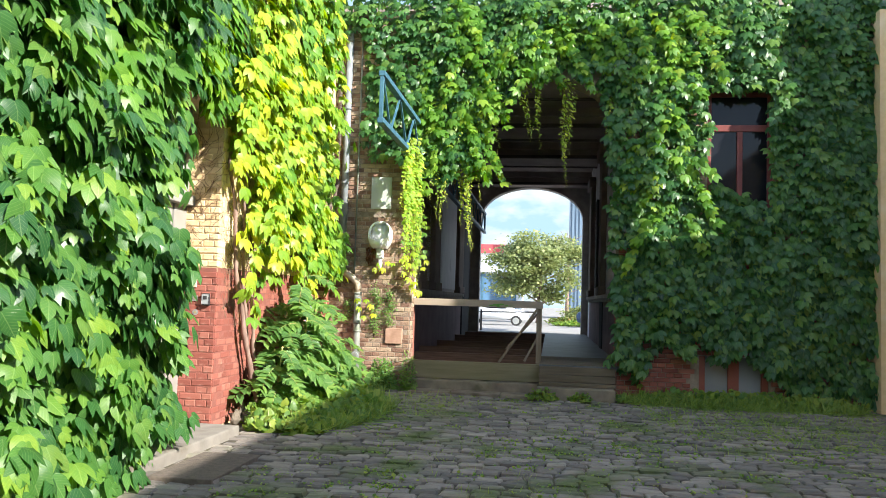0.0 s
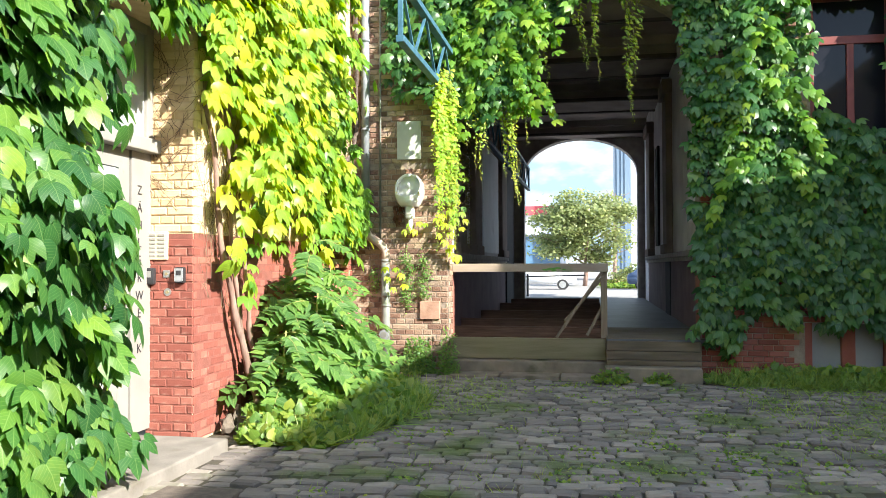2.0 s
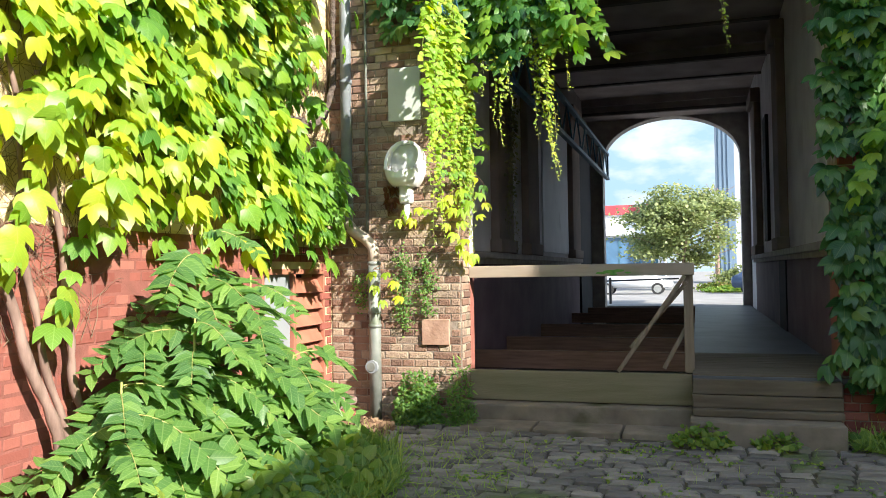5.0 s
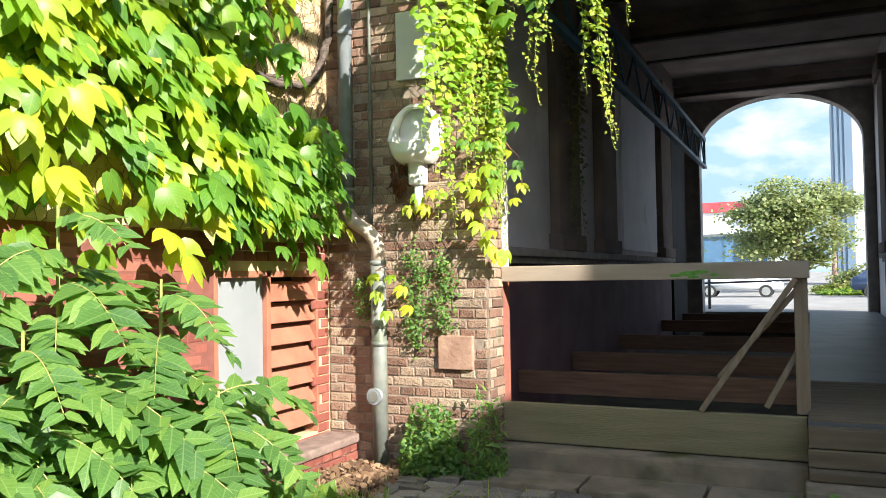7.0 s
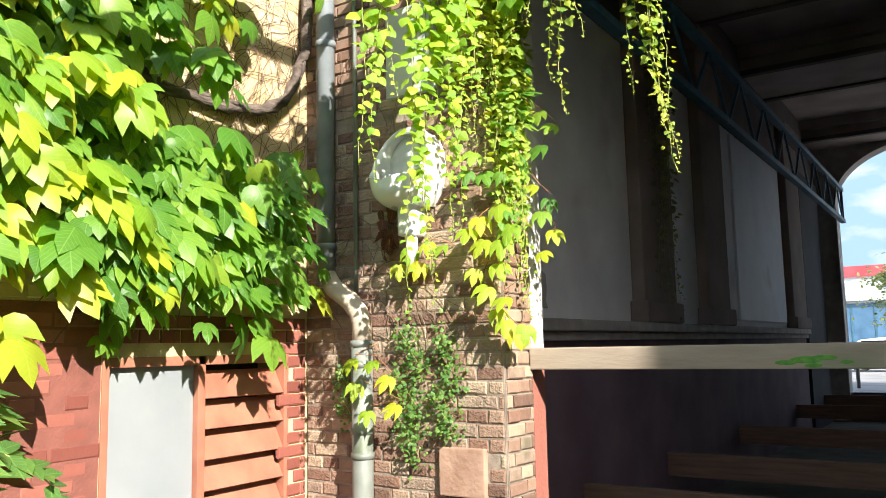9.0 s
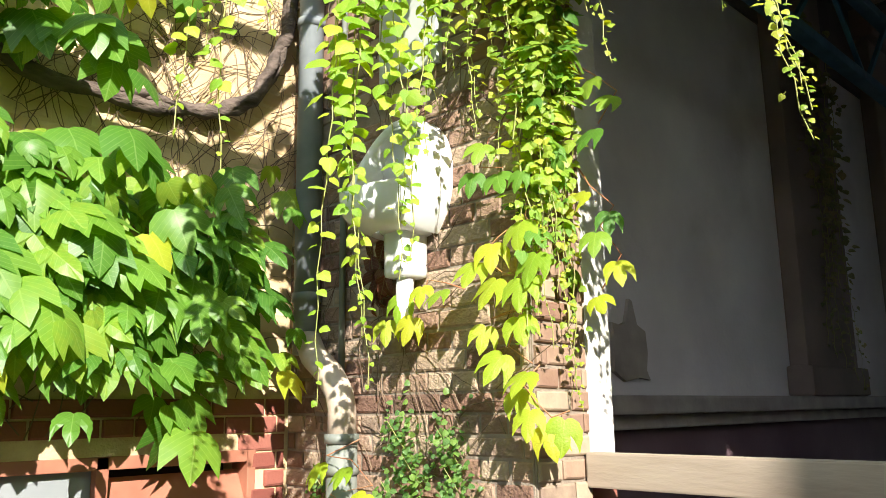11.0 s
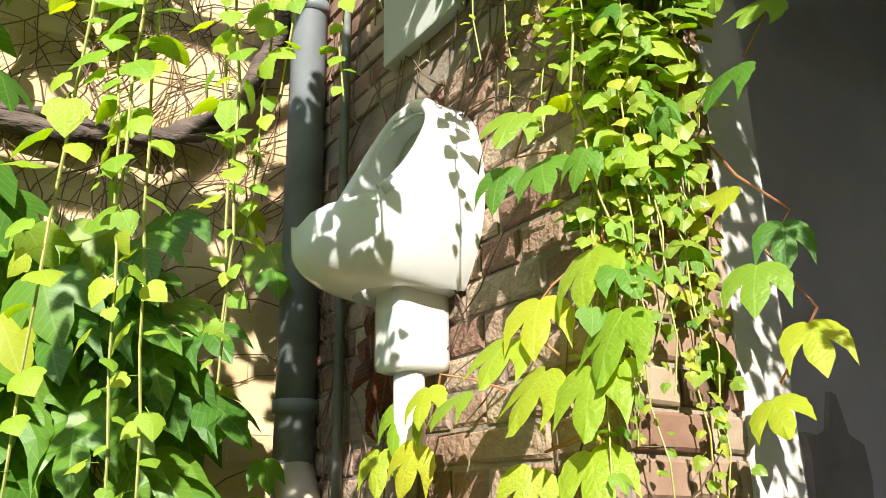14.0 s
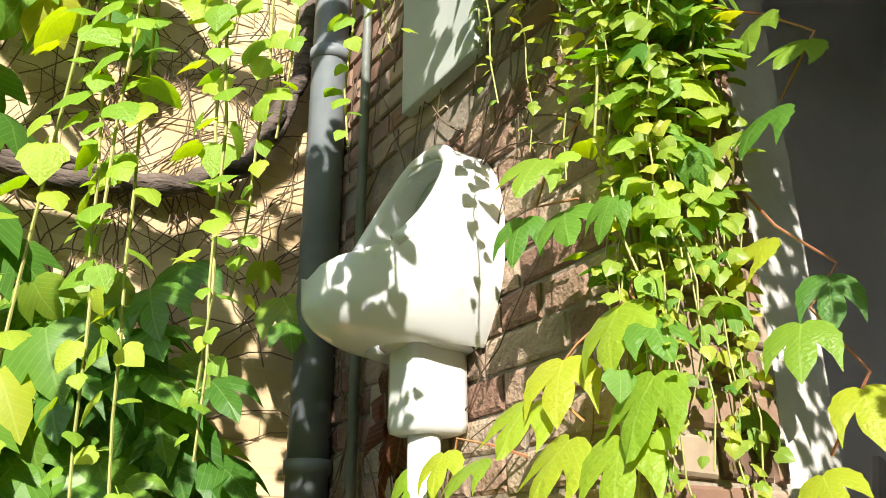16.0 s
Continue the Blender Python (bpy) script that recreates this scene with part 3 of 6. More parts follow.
# ---- bricks ----
def brick_mesh(name, l, h, material, seed):
    r = random.Random(seed)
    c, d = 0.007, (0.0125 if material in (M_BRICK, M_BRICK_I) else 0.0130 if material in (M_RED, M_RED_OB) else 0.0085)
    rings = []
    for s, y in ((0, 0.012), (0, -d + 0.005), (c, -d)):
        rings.append([((l / 2 - s) * sx + r.uniform(-0.003, 0.003), y, (h / 2 - s) * sz + r.uniform(-0.003, 0.003)) for sx, sz in ((-1, -1), (1, -1), (1, 1), (-1, 1))])
    v = [p for g in rings for p in g]
    f = [(8, 9, 10, 11)] + [(a * 4 + i, a * 4 + (i + 1) % 4, a * 4 + 4 + (i + 1) % 4, a * 4 + 4 + i) for a in (0, 1) for i in range(4)]
    me = bpy.data.meshes.new(name)
    me.from_pydata(v, [], f)
    me.materials.append(material)
    return me


COURSE, JOINT = 0.077, 0.011


def brick_places(u0, u1, z0, z1, seed, skip=None):
    r = random.Random(seed)
    row, z = 0, z0
    while z + COURSE <= z1 + 0.02:
        header = row % 2
        pitch = 0.131 if header else 0.262
        u = u0 - (0.0 if header else (0.065 if row % 4 else 0.196))
        while u < u1 - 0.03:
            a, b = max(u, u0), min(u + pitch, u1)
            if b - a > 0.03 and not (skip and skip((a + b) / 2, z + COURSE / 2)):
                yield (a + b) / 2, z + COURSE / 2, b - a - JOINT, r.uniform(-0.004, 0.003), r.uniform(-0.9, 0.9)
            u += pitch
        row += 1
        z += COURSE


def bricks_joined(name, axis, face, sign, u0, u1, z0, z1, material, parent, seed=1, skip=None):
    v, f = [], []
    base = brick_mesh("tmp", 1.0, COURSE - JOINT, material, seed)
    bv, bf = [tuple(p.co) for p in base.vertices], [tuple(p.vertices) for p in base.polygons]
    bpy.data.meshes.remove(base)
    for u, z, l, out, turn in brick_places(u0, u1, z0, z1, seed, skip):
        k = len(v)
        for x, y, h in bv:
            w = (abs(x) - 0.5) + l / 2
            uu = u + math.copysign(w, x)
            d = face + sign * (-y - out)
            v.append((d, uu, z + h) if axis == "x" else (uu, d, z + h))
        flip = (axis == "y") == (sign > 0)
        f += [tuple(k + i for i in (q[::-1] if flip else q)) for q in bf]
    ob = raw(name, v, f, material, parent)
    ob["kind"] = "stuff"
    return ob


def bricks_single(axis, face, sign, u0, u1, z0, z1, material, parent, seed=1, skip=None, limit=320, name="brick"):
    cache, made = {}, 0
    for u, z, l, out, turn in brick_places(u0, u1, z0, z1, seed, skip):
        key = (round(l, 2), random.Random(int(u * 1000 + z * 7777)).randrange(3))
        if key not in cache:
            cache[key] = brick_mesh(name, key[0], COURSE - JOINT, material, hash(key) % 1000 + seed)
        ob = new(name, cache[key])
        yaw = 0 if axis == "y" else (90 if sign > 0 else -90)
        if axis == "y" and sign > 0:
            yaw = 180
        ob.matrix_local = pose(*((u, face + out * -sign, z) if axis == "y" else (face + out * -sign, u, z)), 0, turn, yaw)
        ob.parent = parent
        made += 1
        if made >= limit:
            break


# ---- ground, street ----
G = -0.10
bm = bmesh.new()
for x0, x1, y0, y1 in ((-400, 400, -400, 700),):
    vs = [bm.verts.new(p) for p in ((x0, y0, G - 0.06), (x1, y0, G - 0.06), (x1, y1, G - 0.06), (x0, y1, G - 0.06))]
    bm.faces.new(vs)
ground = tagged(part("ground", bm, M_SOIL), "dark soil with moss under the cobbles", "ground", kind="structure")
yard = tagged(part("pavement", box(-3.8, 6.5, -10, 13.75, G - 0.05, G - 0.025), M_SOIL), "cobbled courtyard of worn grey granite setts with moss", "pavement", kind="structure")
bm = bmesh.new()
prof = ((28.0, 0.40), (36, 0.30), (50, 0.03), (300, 0.03))
for (ya, za), (yb, zb) in zip(prof, prof[1:]):
    bm.faces.new([bm.verts.new(p) for p in ((-200, ya, za), (200, ya, za), (200, yb, zb), (-200, yb, zb))])
bmesh.ops.remove_doubles(bm, verts=bm.verts, dist=0.001)
tagged(part("road", bm, M_ASPHALT), "pale grey paved street beyond the passage", "road", kind="structure")

# ---- walls ----
wall_left = wall_with_holes("x", -3.8, -0.45, -10, 13.6, G - 0.06, 7.2, [(7.3, 8.83, G - 0.06, 3.55, 0), (12.16, 13.43, 0.15, 1.45, 0)], M_YMORTAR, "wall_left",
                            "yellow brick wall with red painted base, overgrown by climbing vine")
wall_gate = wall_with_holes("y", 13.6, 0.45, -4.25, 6.5, G - 0.06, 6.45, [(-2.37, 1.08, G - 0.06, 4.35, 1.0), (2.5, 3.55, 2.95, 5.0, 0.15), (2.4, 3.48, 0.05, 0.66, 0)], M_MORTAR, "wall_gate",
                            "brick gate facade covered in climbing vine")
# Unseen wall casting the yard's shade; notch shaped to pass sun to the facade.
bm = box(6.5, 7.0, -10, 9.98, G, 6.6)
box(6.5, 7.0, 10.98, 14.05, G, 6.6, 0.0, bm)
notch = [bm.verts.new((x, y, z)) for x in (6.5, 7.0) for y, z in ((9.98, G), (10.98, G), (10.98, 5.3), (9.98, 6.3))]
for q in ((0, 1, 2, 3), (7, 6, 5, 4), (3, 2, 6, 7), (0, 4, 5, 1)):
    bm.faces.new([notch[k] for k in q])
tagged(part("wall_right", bm, M_YELLOW), "unseen brick wall across the yard, top notched to let sun onto the facade", "wall", kind="structure")
# Unseen blocks added above the wall to shade passage and upper right facade.
tagged(part("gable_right", box(6.5, 7.0, 8.95, 9.98, 6.60, 9.95), M_YELLOW), "unseen block on the right wall, added to keep sun off the passage", "gable", kind="structure")
tagged(part("gable_right", box(6.5, 7.0, 11.7, 14.0, 6.60, 8.2), M_YELLOW), "unseen block on the right wall, added to shade the upper right facade", "gable", kind="structure")
# Unseen rear wall, kept low so sky light reaches the passage.
tagged(part("wall_back", box(-4.25, 7.0, -10.4, -10, G, 6.6), M_YELLOW), "unseen brick wall added behind the yard, height set for sky light", "wall", kind="structure")
tagged(part("wall_corner", box(5.02, 6.5, 13.2, 13.6, G, 6.2), M_YELLOW), "yellow brick corner pier beside the gate facade", "wall", kind="structure")
# passage
pl = tagged(part("wall_passage_left", box(-3.3, -2.9, 14.05, 28.0, -0.6, 5.8), M_PLASTER), "grey plastered passage wall with mauve painted base", "wall", kind="structure")
pr = tagged(part("wall_passage_right", box(1.25, 1.65, 14.05, 28.0, -0.6, 5.8), M_PLASTER), "grey plastered passage wall with stone ledge", "wall", kind="structure")
pe = wall_with_holes("y", 28.0, 0.55, -3.3, 1.65, -0.6, 6.6, [(-2.53, 1.08, -0.6, 4.3, 1.17)], M_STONE, "wall_passage_end", "arched end wall of the passage to the street", n=28)
tagged(part("ceiling", box(-3.3, 1.65, 14.05, 28.0, 5.8, 6.4), M_CEIL), "sooty plastered passage ceiling", "ceiling", kind="structure")
# Unseen slab added on top so no sky light leaks into the passage.
tagged(part("roof", box(-4.3, 7.0, 13.75, 28.5, 6.45, 6.62), M_CEIL), "unseen flat roof slab over the gate building, added to keep light out", "roof", kind="structure")
tagged(part("floor", box(-3.3, 1.65, 14.05, 28.0, -0.62, -0.45), M_SOIL), "dark pit floor under bare joists", "floor", kind="structure")
for y0, y1 in ((14.2, 15.7), (18.1, 19.7), (22.0, 23.6), (27.0, 28.0)):
    bm = box(-2.9, 1.25, y0, y1, 5.42, 5.8, 0.02)
    box(-2.9, 1.25, y0 - 0.14, y1 + (0.14 if y1 < 27.9 else 0.0), 5.62, 5.8, 0.01, bm)
    bb = tagged(part("ceiling_beam", bm, M_CEIL), "plastered beam across the passage ceiling", "ceiling beam", "ceiling beams", "structure")
    part("moulding", box(-2.9, 1.25, y0 - 0.03, y0 + 0.10, 5.385, 5.47, 0.015), M_DARK_PLASTER, bb, "dark moulding along the beam")
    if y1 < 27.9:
        part("moulding", box(-2.9, 1.25, y1 - 0.10, y1 + 0.03, 5.385, 5.47, 0.015), M_DARK_PLASTER, bb, "dark moulding along the beam")
# dado, ledges and pilasters
for wall, x, s in ((pl, -2.9, 1), (pr, 1.25, -1)):
    d = part("dado", box(min(x, x + s * 0.06), max(x, x + s * 0.06), 14.06, 25.6, -0.45, 1.50), M_PAINT_LOW, wall, "mauve painted wall base")
    bm = box(min(x, x + s * 0.16), max(x, x + s * 0.16), 14.06, 25.6, 1.57, 1.66, 0.015)
    box(min(x, x + s * 0.11), max(x, x + s * 0.11), 14.06, 25.6, 1.50, 1.57, 0.01, bm)
    part("ledge", bm, M_STONE, wall, "moulded stone ledge")
    for y0, y1 in ((17.0, 17.95), (19.15, 20.1), (24.3, 25.5)) if s > 0 else ((19.1, 19.95), (24.05, 25.2)):
        bm = box(min(x, x + s * 0.13), max(x, x + s * 0.13), y0, y1, 1.66, 5.0, 0.02)
        box(min(x, x + s * 0.18), max(x, x + s * 0.18), y0 - 0.06, y1 + 0.06, 1.66, 1.86, 0.02, bm)
        box(min(x, x + s * 0.20), max(x, x + s * 0.20), y0 - 0.08, y1 + 0.08, 4.9, 5.2, 0.03, bm)
        part("pilaster", bm, M_PILASTER, wall, "dark brown stone pilaster")
part("panel", box(-2.9, -2.87, 20.32, 20.86, 1.75, 4.3, 0.01), M_PLASTER, pl, "grey plaster strip")
part("panel", box(-2.9, -2.86, 20.98, 24.1, 1.75, 4.3, 0.01), M_PANEL, pl, "pale plaster panel, brightened for street daylight")
# Flat dark blocks paint the shade of openings; no recess is cut.
part("doorway", box(-2.9, -2.80, 25.7, 27.8, -0.4, 4.6), M_DARK_FILL, pl, "dark block standing for a shaded recess in the passage wall")
part("niche", box(1.19, 1.25, 22.2, 22.9, 1.9, 4.3, 0.01), M_DARK_FILL, pr, "tall dark strip standing for a shaded slot in the passage wall")
part("doorway", box(1.17, 1.25, 19.0, 20.0, 0.42, 1.52), M_DARK_FILL, pr, "low dark block standing for an unlit doorway")
bm = bmesh.new()
outline = ((14.84, 1.80), (14.86, 1.98), (14.83, 2.04), (14.96, 2.03), (15.04, 2.05), (15.10, 2.17), (15.14, 2.16), (15.20, 2.04), (15.32, 2.01), (15.34, 1.9), (15.31, 1.81), (15.36, 1.76), (15.2, 1.77), (15.0, 1.75))
f = bm.faces.new([bm.verts.new((-2.9, yy, zz)) for yy, zz in ((14.86 + (a - 14.84) * 0.66, b - 0.02) for a, b in outline)])
ex = bmesh.ops.extrude_face_region(bm, geom=[f])
for v in ex["geom"]:
    if isinstance(v, bmesh.types.BMVert):
        v.co.x += 0.02
        v.co.y = 15.03 + (v.co.y - 15.03) * 0.95
part("broken_patch", bm, M_STONE, pl, "patch of bare broken brick in the plaster")
# Darker band over the upper passage wall.
part("frieze", box(-2.9, -2.885, 14.06, 27.9, 4.35, 5.8), M_DARK_PLASTER, pl, "darker upper wall")
# arch moulding at the street end
for r0, w in ((0.0, 0.10),):
    bm = bmesh.new()
    c, hw, rise, zs = (-2.53 + 1.08) / 2, 1.805, 1.17, 4.3
    prev = None
    pts = [(-2.53, 0.3)] + [(c - hw * math.cos(a), zs + rise * math.sin(a)) for a in np.linspace(0, math.pi, 32)] + [(1.08, 0.3)]
    for i, (x, z) in enumerate(pts):
        k = 1 - 0.05 / hw
        xi, zi = (c + (x - c) * k, z if z < zs + 0.001 else zs + (z - zs) * (1 - 0.05 / rise))
        q = [bm.verts.new(p) for p in ((x, 27.93, z), (xi, 27.93, zi), (xi, 28.4, zi), (x, 28.4, z))]
        if prev:
            for j in range(4):
                bm.faces.new((prev[j], prev[(j + 1) % 4], q[(j + 1) % 4], q[j]))
        prev = q
    part("arch_moulding", bm, M_STONE, pe, "stone moulding of the street arch")

# gate jamb: painted edge
part("base_paint", box(-3.8, -3.7885, 8.84, 12.15, G, 1.715), M_RMORTAR, wall_left)
part("wall_wash", box(-3.8, -3.7925, 8.84, 13.58, 1.722, 5.2), M_YMORTAR, wall_left)
part("base_paint", box(-4.24, -3.80, 8.8215, 8.83, G, 1.715), M_RMORTAR, wall_left)
part("base_paint", box(1.09, 5.0, 13.596, 13.6, G, 0.04), M_RMORTAR, wall_gate)
part("mortar_wash", box(-3.79, -2.375, 13.5945, 13.6, G, 3.0), M_MORTAR, wall_gate)
part("jamb_red", box(-2.372, -2.362, 13.90, 14.05, G, 1.38), M_RED, wall_gate, "red painted jamb edge")
part("jamb_white", box(-2.372, -2.362, 13.90, 14.05, 1.38, 4.3), M_PLASTER_W, wall_gate, "white plastered jamb edge")
part("jamb_red", box(1.072, 1.084, 13.60, 14.05, G, 1.38), M_RED, wall_gate, "red painted jamb edge")

# ---- facade window and vent ----
win = tagged(thing("window_1", "dark red wooden window half hidden by vine", "window"), kind="structure")
# Dark sheet stands for the unlit room behind the glass.
part("reveal", box(2.5, 3.55, 13.98, 14.02, 2.95, 5.15), M_DARK_FILL, win)
for x0, x1, z0, z1 in ((2.5, 2.58, 2.95, 5.0), (3.47, 3.55, 2.95, 5.0), (2.58, 3.47, 2.95, 3.04), (2.58, 3.47, 4.36, 4.47), (2.99, 3.08, 3.04, 4.36), (2.58, 3.47, 4.94, 5.02)):
    part("window_frame", box(x0, x1, 13.72, 13.80, z0, z1, 0.008), M_WINFRAME, win)
for x0, x1, z0, z1 in ((2.58, 2.99, 3.04, 4.36), (3.08, 3.47, 3.04, 4.36), (2.58, 3.47, 4.47, 4.94)):
    part("pane", box(x0, x1, 13.755, 13.765, z0, z1), M_GLASS, win)
vent = thing("basement_window", "grey boarded basement window with red posts", "window", kind="structure")
for x0, x1 in ((2.5, 2.86), (3.03, 3.38)):
    part("panel", box(x0, x1, 13.70, 13.74, 0.06, 0.65, 0.004), M_GREYBOARD, vent)
for x0, x1 in ((2.40, 2.5), (2.86, 3.03), (3.38, 3.48)):
    part("post", box(x0, x1, 13.64, 13.78, 0.05, 0.66, 0.01), M_RED, vent)
part("sill", box(2.3, 3.6, 13.50, 13.78, 0.0, 0.05, 0.01), M_SLAB, vent)

# ---- louvre panel in the left wall ----
lou = thing("louvred_vent", "grey metal panel beside red painted louvres in the wall", "vent", kind="structure")
# Dark sheet stands for the unlit space behind the slats.
part("backing", box(-4.1, -4.06, 12.16, 13.43, 0.15, 1.45), M_DARK_FILL, lou)
part("panel", box(-3.86, -3.83, 12.20, 12.74, 0.16, 1.40, 0.004), M_GREYBOARD, lou, "plain grey metal panel")
for y0, y1 in ((12.16, 12.20), (12.74, 12.79), (13.39, 13.43)):
    part("frame", box(-3.92, -3.79, y0, y1, 0.15, 1.45, 0.004), M_LOUVER, lou)
part("frame", box(-3.92, -3.79, 12.20, 13.39, 1.40, 1.45, 0.004), M_LOUVER, lou)
for i in range(7):
    z = 0.30 + i * 0.165
    part("slat", beam((-3.84, 12.79, z), (-3.84, 13.39, z), 0.012, 0.170, 0.003, up=(-0.55, 0, 1)), M_LOUVER, lou)
led = thing("wall_ledge", "low brick ledge with a weathered top under the vent", "ledge", kind="structure")
part("top", box(-3.8, -3.50, 11.5, 13.58, 0.05, 0.12, 0.02), M_LEDGE, led)
bricks_single("x", -3.54, 1, 11.5, 13.58, G, 0.05, M_RED_OB, led, 31)
part("core", box(-3.8, -3.545, 11.5, 13.58, G - 0.05, 0.05), M_MORTAR, led)

# ---- house door ----
door = tagged(thing("door_1", "white painted house door with lettered side panel and fanlight", "door"), kind="structure")
part("side_panel", box(-4.24, -4.20, 8.52, 8.83, 0.0, 2.42, 0.006), M_DOOR, door, "white panel with vertical lettering")
leaf = part("door_leaf", box(-4.26, -4.21, 7.42, 8.50, 0.0, 2.42, 0.006), M_DOOR, door)
for z0, z1 in ((0.15, 0.95), (1.1, 2.25)):
    part("door_panel", box(-4.212, -4.20, 7.60, 8.32, z0, z1, 0.02), M_DOOR if z0 < 1 else M_PALE_PANE, door)
part("transom", box(-4.24, -4.10, 7.3, 8.83, 2.42, 2.54, 0.012), M_DOOR, door)
for y0, y1, z0, z1 in ((7.3, 7.38, 2.54, 3.55), (8.72, 8.83, 2.54, 3.55), (7.38, 8.72, 3.46, 3.55), (8.05, 8.11, 2.54, 3.46)):
    part("window_frame", box(-4.24, -4.18, y0, y1, z0, z1, 0.008), M_DOOR, door)
part("pane", box(-4.22, -4.21, 7.38, 8.05, 2.54, 3.46), M_PALE_PANE, door)
part("pane", box(-4.22, -4.21, 8.11, 8.72, 2.54, 3.46), M_PALE_PANE, door)
part("backing", box(-4.30, -4.27, 7.3, 8.83, 0, 3.55), M_DARK_FILL, door)
part("door_handle", tube([(-4.2, 8.40, 1.03), (-4.14, 8.40, 1.03), (-4.14, 8.28, 1.03)], 0.011, 8), M_STEEL, leaf, "steel door handle", True)
letters = ["Z", "\u00c4", "H", "L", "E", "R", "W", "E", "R", "K"]
for i, ch in enumerate(letters):
    cu = bpy.data.curves.new("letter", "FONT")
    cu.body, cu.size, cu.align_x, cu.extrude = ch, 0.115, "CENTER", 0.001
    tmp = new("letter", cu)
    me = bpy.data.meshes.new_from_object(tmp.evaluated_get(bpy.context.evaluated_depsgraph_get()))
    bpy.data.objects.remove(tmp)
    ob = new("letter", me)
    me.materials.clear()
    me.materials.append(M_BLACK)
    ob.matrix_local = pose(-4.197, 8.64, 2.05 - i * 0.152, 90, 0, 90)
    ob.parent = door
tagged(part("doorstep", box(-4.25, -3.35, 6.3, 8.6, G - 0.05, -0.01, 0.02), M_STEP), "worn concrete slab before the house door", "doorstep", kind="structure")
tagged(part("door_mat", box(-3.2, -2.65, 6.25, 7.35, G - 0.02, G + 0.035, 0.01), M_MAT), "dark ribbed rubber mat on the cobbles", "mat")

# bell plate, intercom, key safe, lock on the reveal
bell = thing("bell_panel", "cream doorbell panel with small buttons", "doorbell", (-4.13, 8.82, 1.61))
part("plate", box(-0.105, 0.105, -0.02, 0.0, -0.125, 0.125, 0.006), M_CREAM, bell)
for cx in (-0.045, 0.045):
    for i in range(6):
        part("button", box(cx - 0.032, cx + 0.032, -0.026, -0.02, -0.098 + i * 0.036, -0.078 + i * 0.036, 0.002), M_DOOR, bell)
ic = thing("intercom", "black door intercom box on the brick reveal", "intercom", (-4.19, 8.82, 1.34))
part("body", box(-0.05, 0.05, -0.06, 0, -0.075, 0.075, 0.02), M_BLACK, ic)
part("speaker", box(-0.03, 0.03, -0.064, -0.06, -0.01, 0.045, 0.004), M_STEEL, ic)
ks = thing("key_safe", "grey key safe with keypad on the brick reveal", "key safe", (-3.90, 8.82, 1.35))
part("body", box(-0.045, 0.045, -0.05, 0, -0.07, 0.07, 0.015), M_BLACK, ks)
part("front", box(-0.038, 0.038, -0.056, -0.05, -0.055, 0.062, 0.008), M_GREYBOARD, ks)
part("keypad", box(-0.022, 0.022, -0.06, -0.056, 0.0, 0.04, 0.003), M_BLACK, ks)
sw = thing("key_switch", "small steel key switch plate", "switch", (-4.04, 8.82, 1.36))
part("plate", box(-0.032, 0.032, -0.012, 0, -0.032, 0.032, 0.004), M_STEEL, sw)
part("lock", tube([(0, -0.012, 0), (0, -0.02, 0)], 0.013, 12), M_BRASS, sw)
lk = thing("lock_cylinder", "round metal lock cylinder set in the reveal", "lock", (-4.03, 8.82, 1.20))
part("rosette", tube([(0, 0, 0), (0, -0.012, 0)], 0.034, 16), M_STEEL, lk)
part("core", tube([(0, -0.012, 0), (0, -0.02, 0)], 0.014, 12), M_BRASS, lk)

# ---- gate timbers ----
rail = thing("gate_barrier", "weathered timber barrier with post and diagonal braces", "barrier", (0, 0, 0))
part("top_rail", box(-2.36, -0.13, 13.86, 13.91, 1.335, 1.455, 0.008), M_WOOD, rail)
part("post", box(-0.235, -0.145, 13.90, 13.99, 0.40, 1.45, 0.008), M_WOOD_V, rail)
bm = bmesh.new()
for dx, dz, w, h in ((0, 0, 0.07, 0.017), (-0.09, -0.012, 0.05, 0.012), (0.08, 0.01, 0.055, 0.013), (0.03, -0.025, 0.04, 0.011), (0.17, -0.01, 0.03, 0.009)):
    k = bmesh.ops.create_uvsphere(bm, u_segments=12, v_segments=8, radius=1)
    bmesh.ops.transform(bm, matrix=Matrix.Translation((-0.92 + dx, 13.86, 1.378 + dz)) @ Matrix.Diagonal((w, 0.002, h, 1)), verts=k["verts"])
part("algae_mark", bm, M_GREEN_MARK, rail, "bright green mark on the rail")
part("brace", beam((-0.22, 13.88, 1.33), (-0.86, 13.88, 0.40), 0.04, 0.085, 0.006, up=(0, 1, 0)), M_WOOD_V, rail)
part("brace", beam((-0.20, 13.925, 1.27), (-0.74, 13.925, 0.63), 0.04, 0.06, 0.006, up=(0, 1, 0)), M_WOOD_V, rail)
part("brace", beam((-0.19, 13.97, 0.88), (-0.43, 13.97, 0.43), 0.04, 0.055, 0.006, up=(0, 1, 0)), M_WOOD_V, rail)
tagged(part("threshold_board", box(-2.36, -0.17, 13.86, 13.92, 0.09, 0.39, 0.008), M_WOOD_G), "mossy timber board across the gate threshold", "board")
tagged(part("threshold_step", box(-2.36, -0.17, 13.66, 14.0, G - 0.05, 0.08, 0.02), M_SILL), "worn stone step under the threshold board", "step", kind="structure")
for i, (x0, x1) in enumerate(((-2.30, -1.62), (-1.60, -0.80), (-0.78, -0.20))):
    tagged(part("threshold_slab", box(x0, x1, 13.24, 13.66, G - 0.06, G + 0.03, 0.015), M_SILL), "flat stone slab before the gate", "slab", "threshold slabs", "structure")
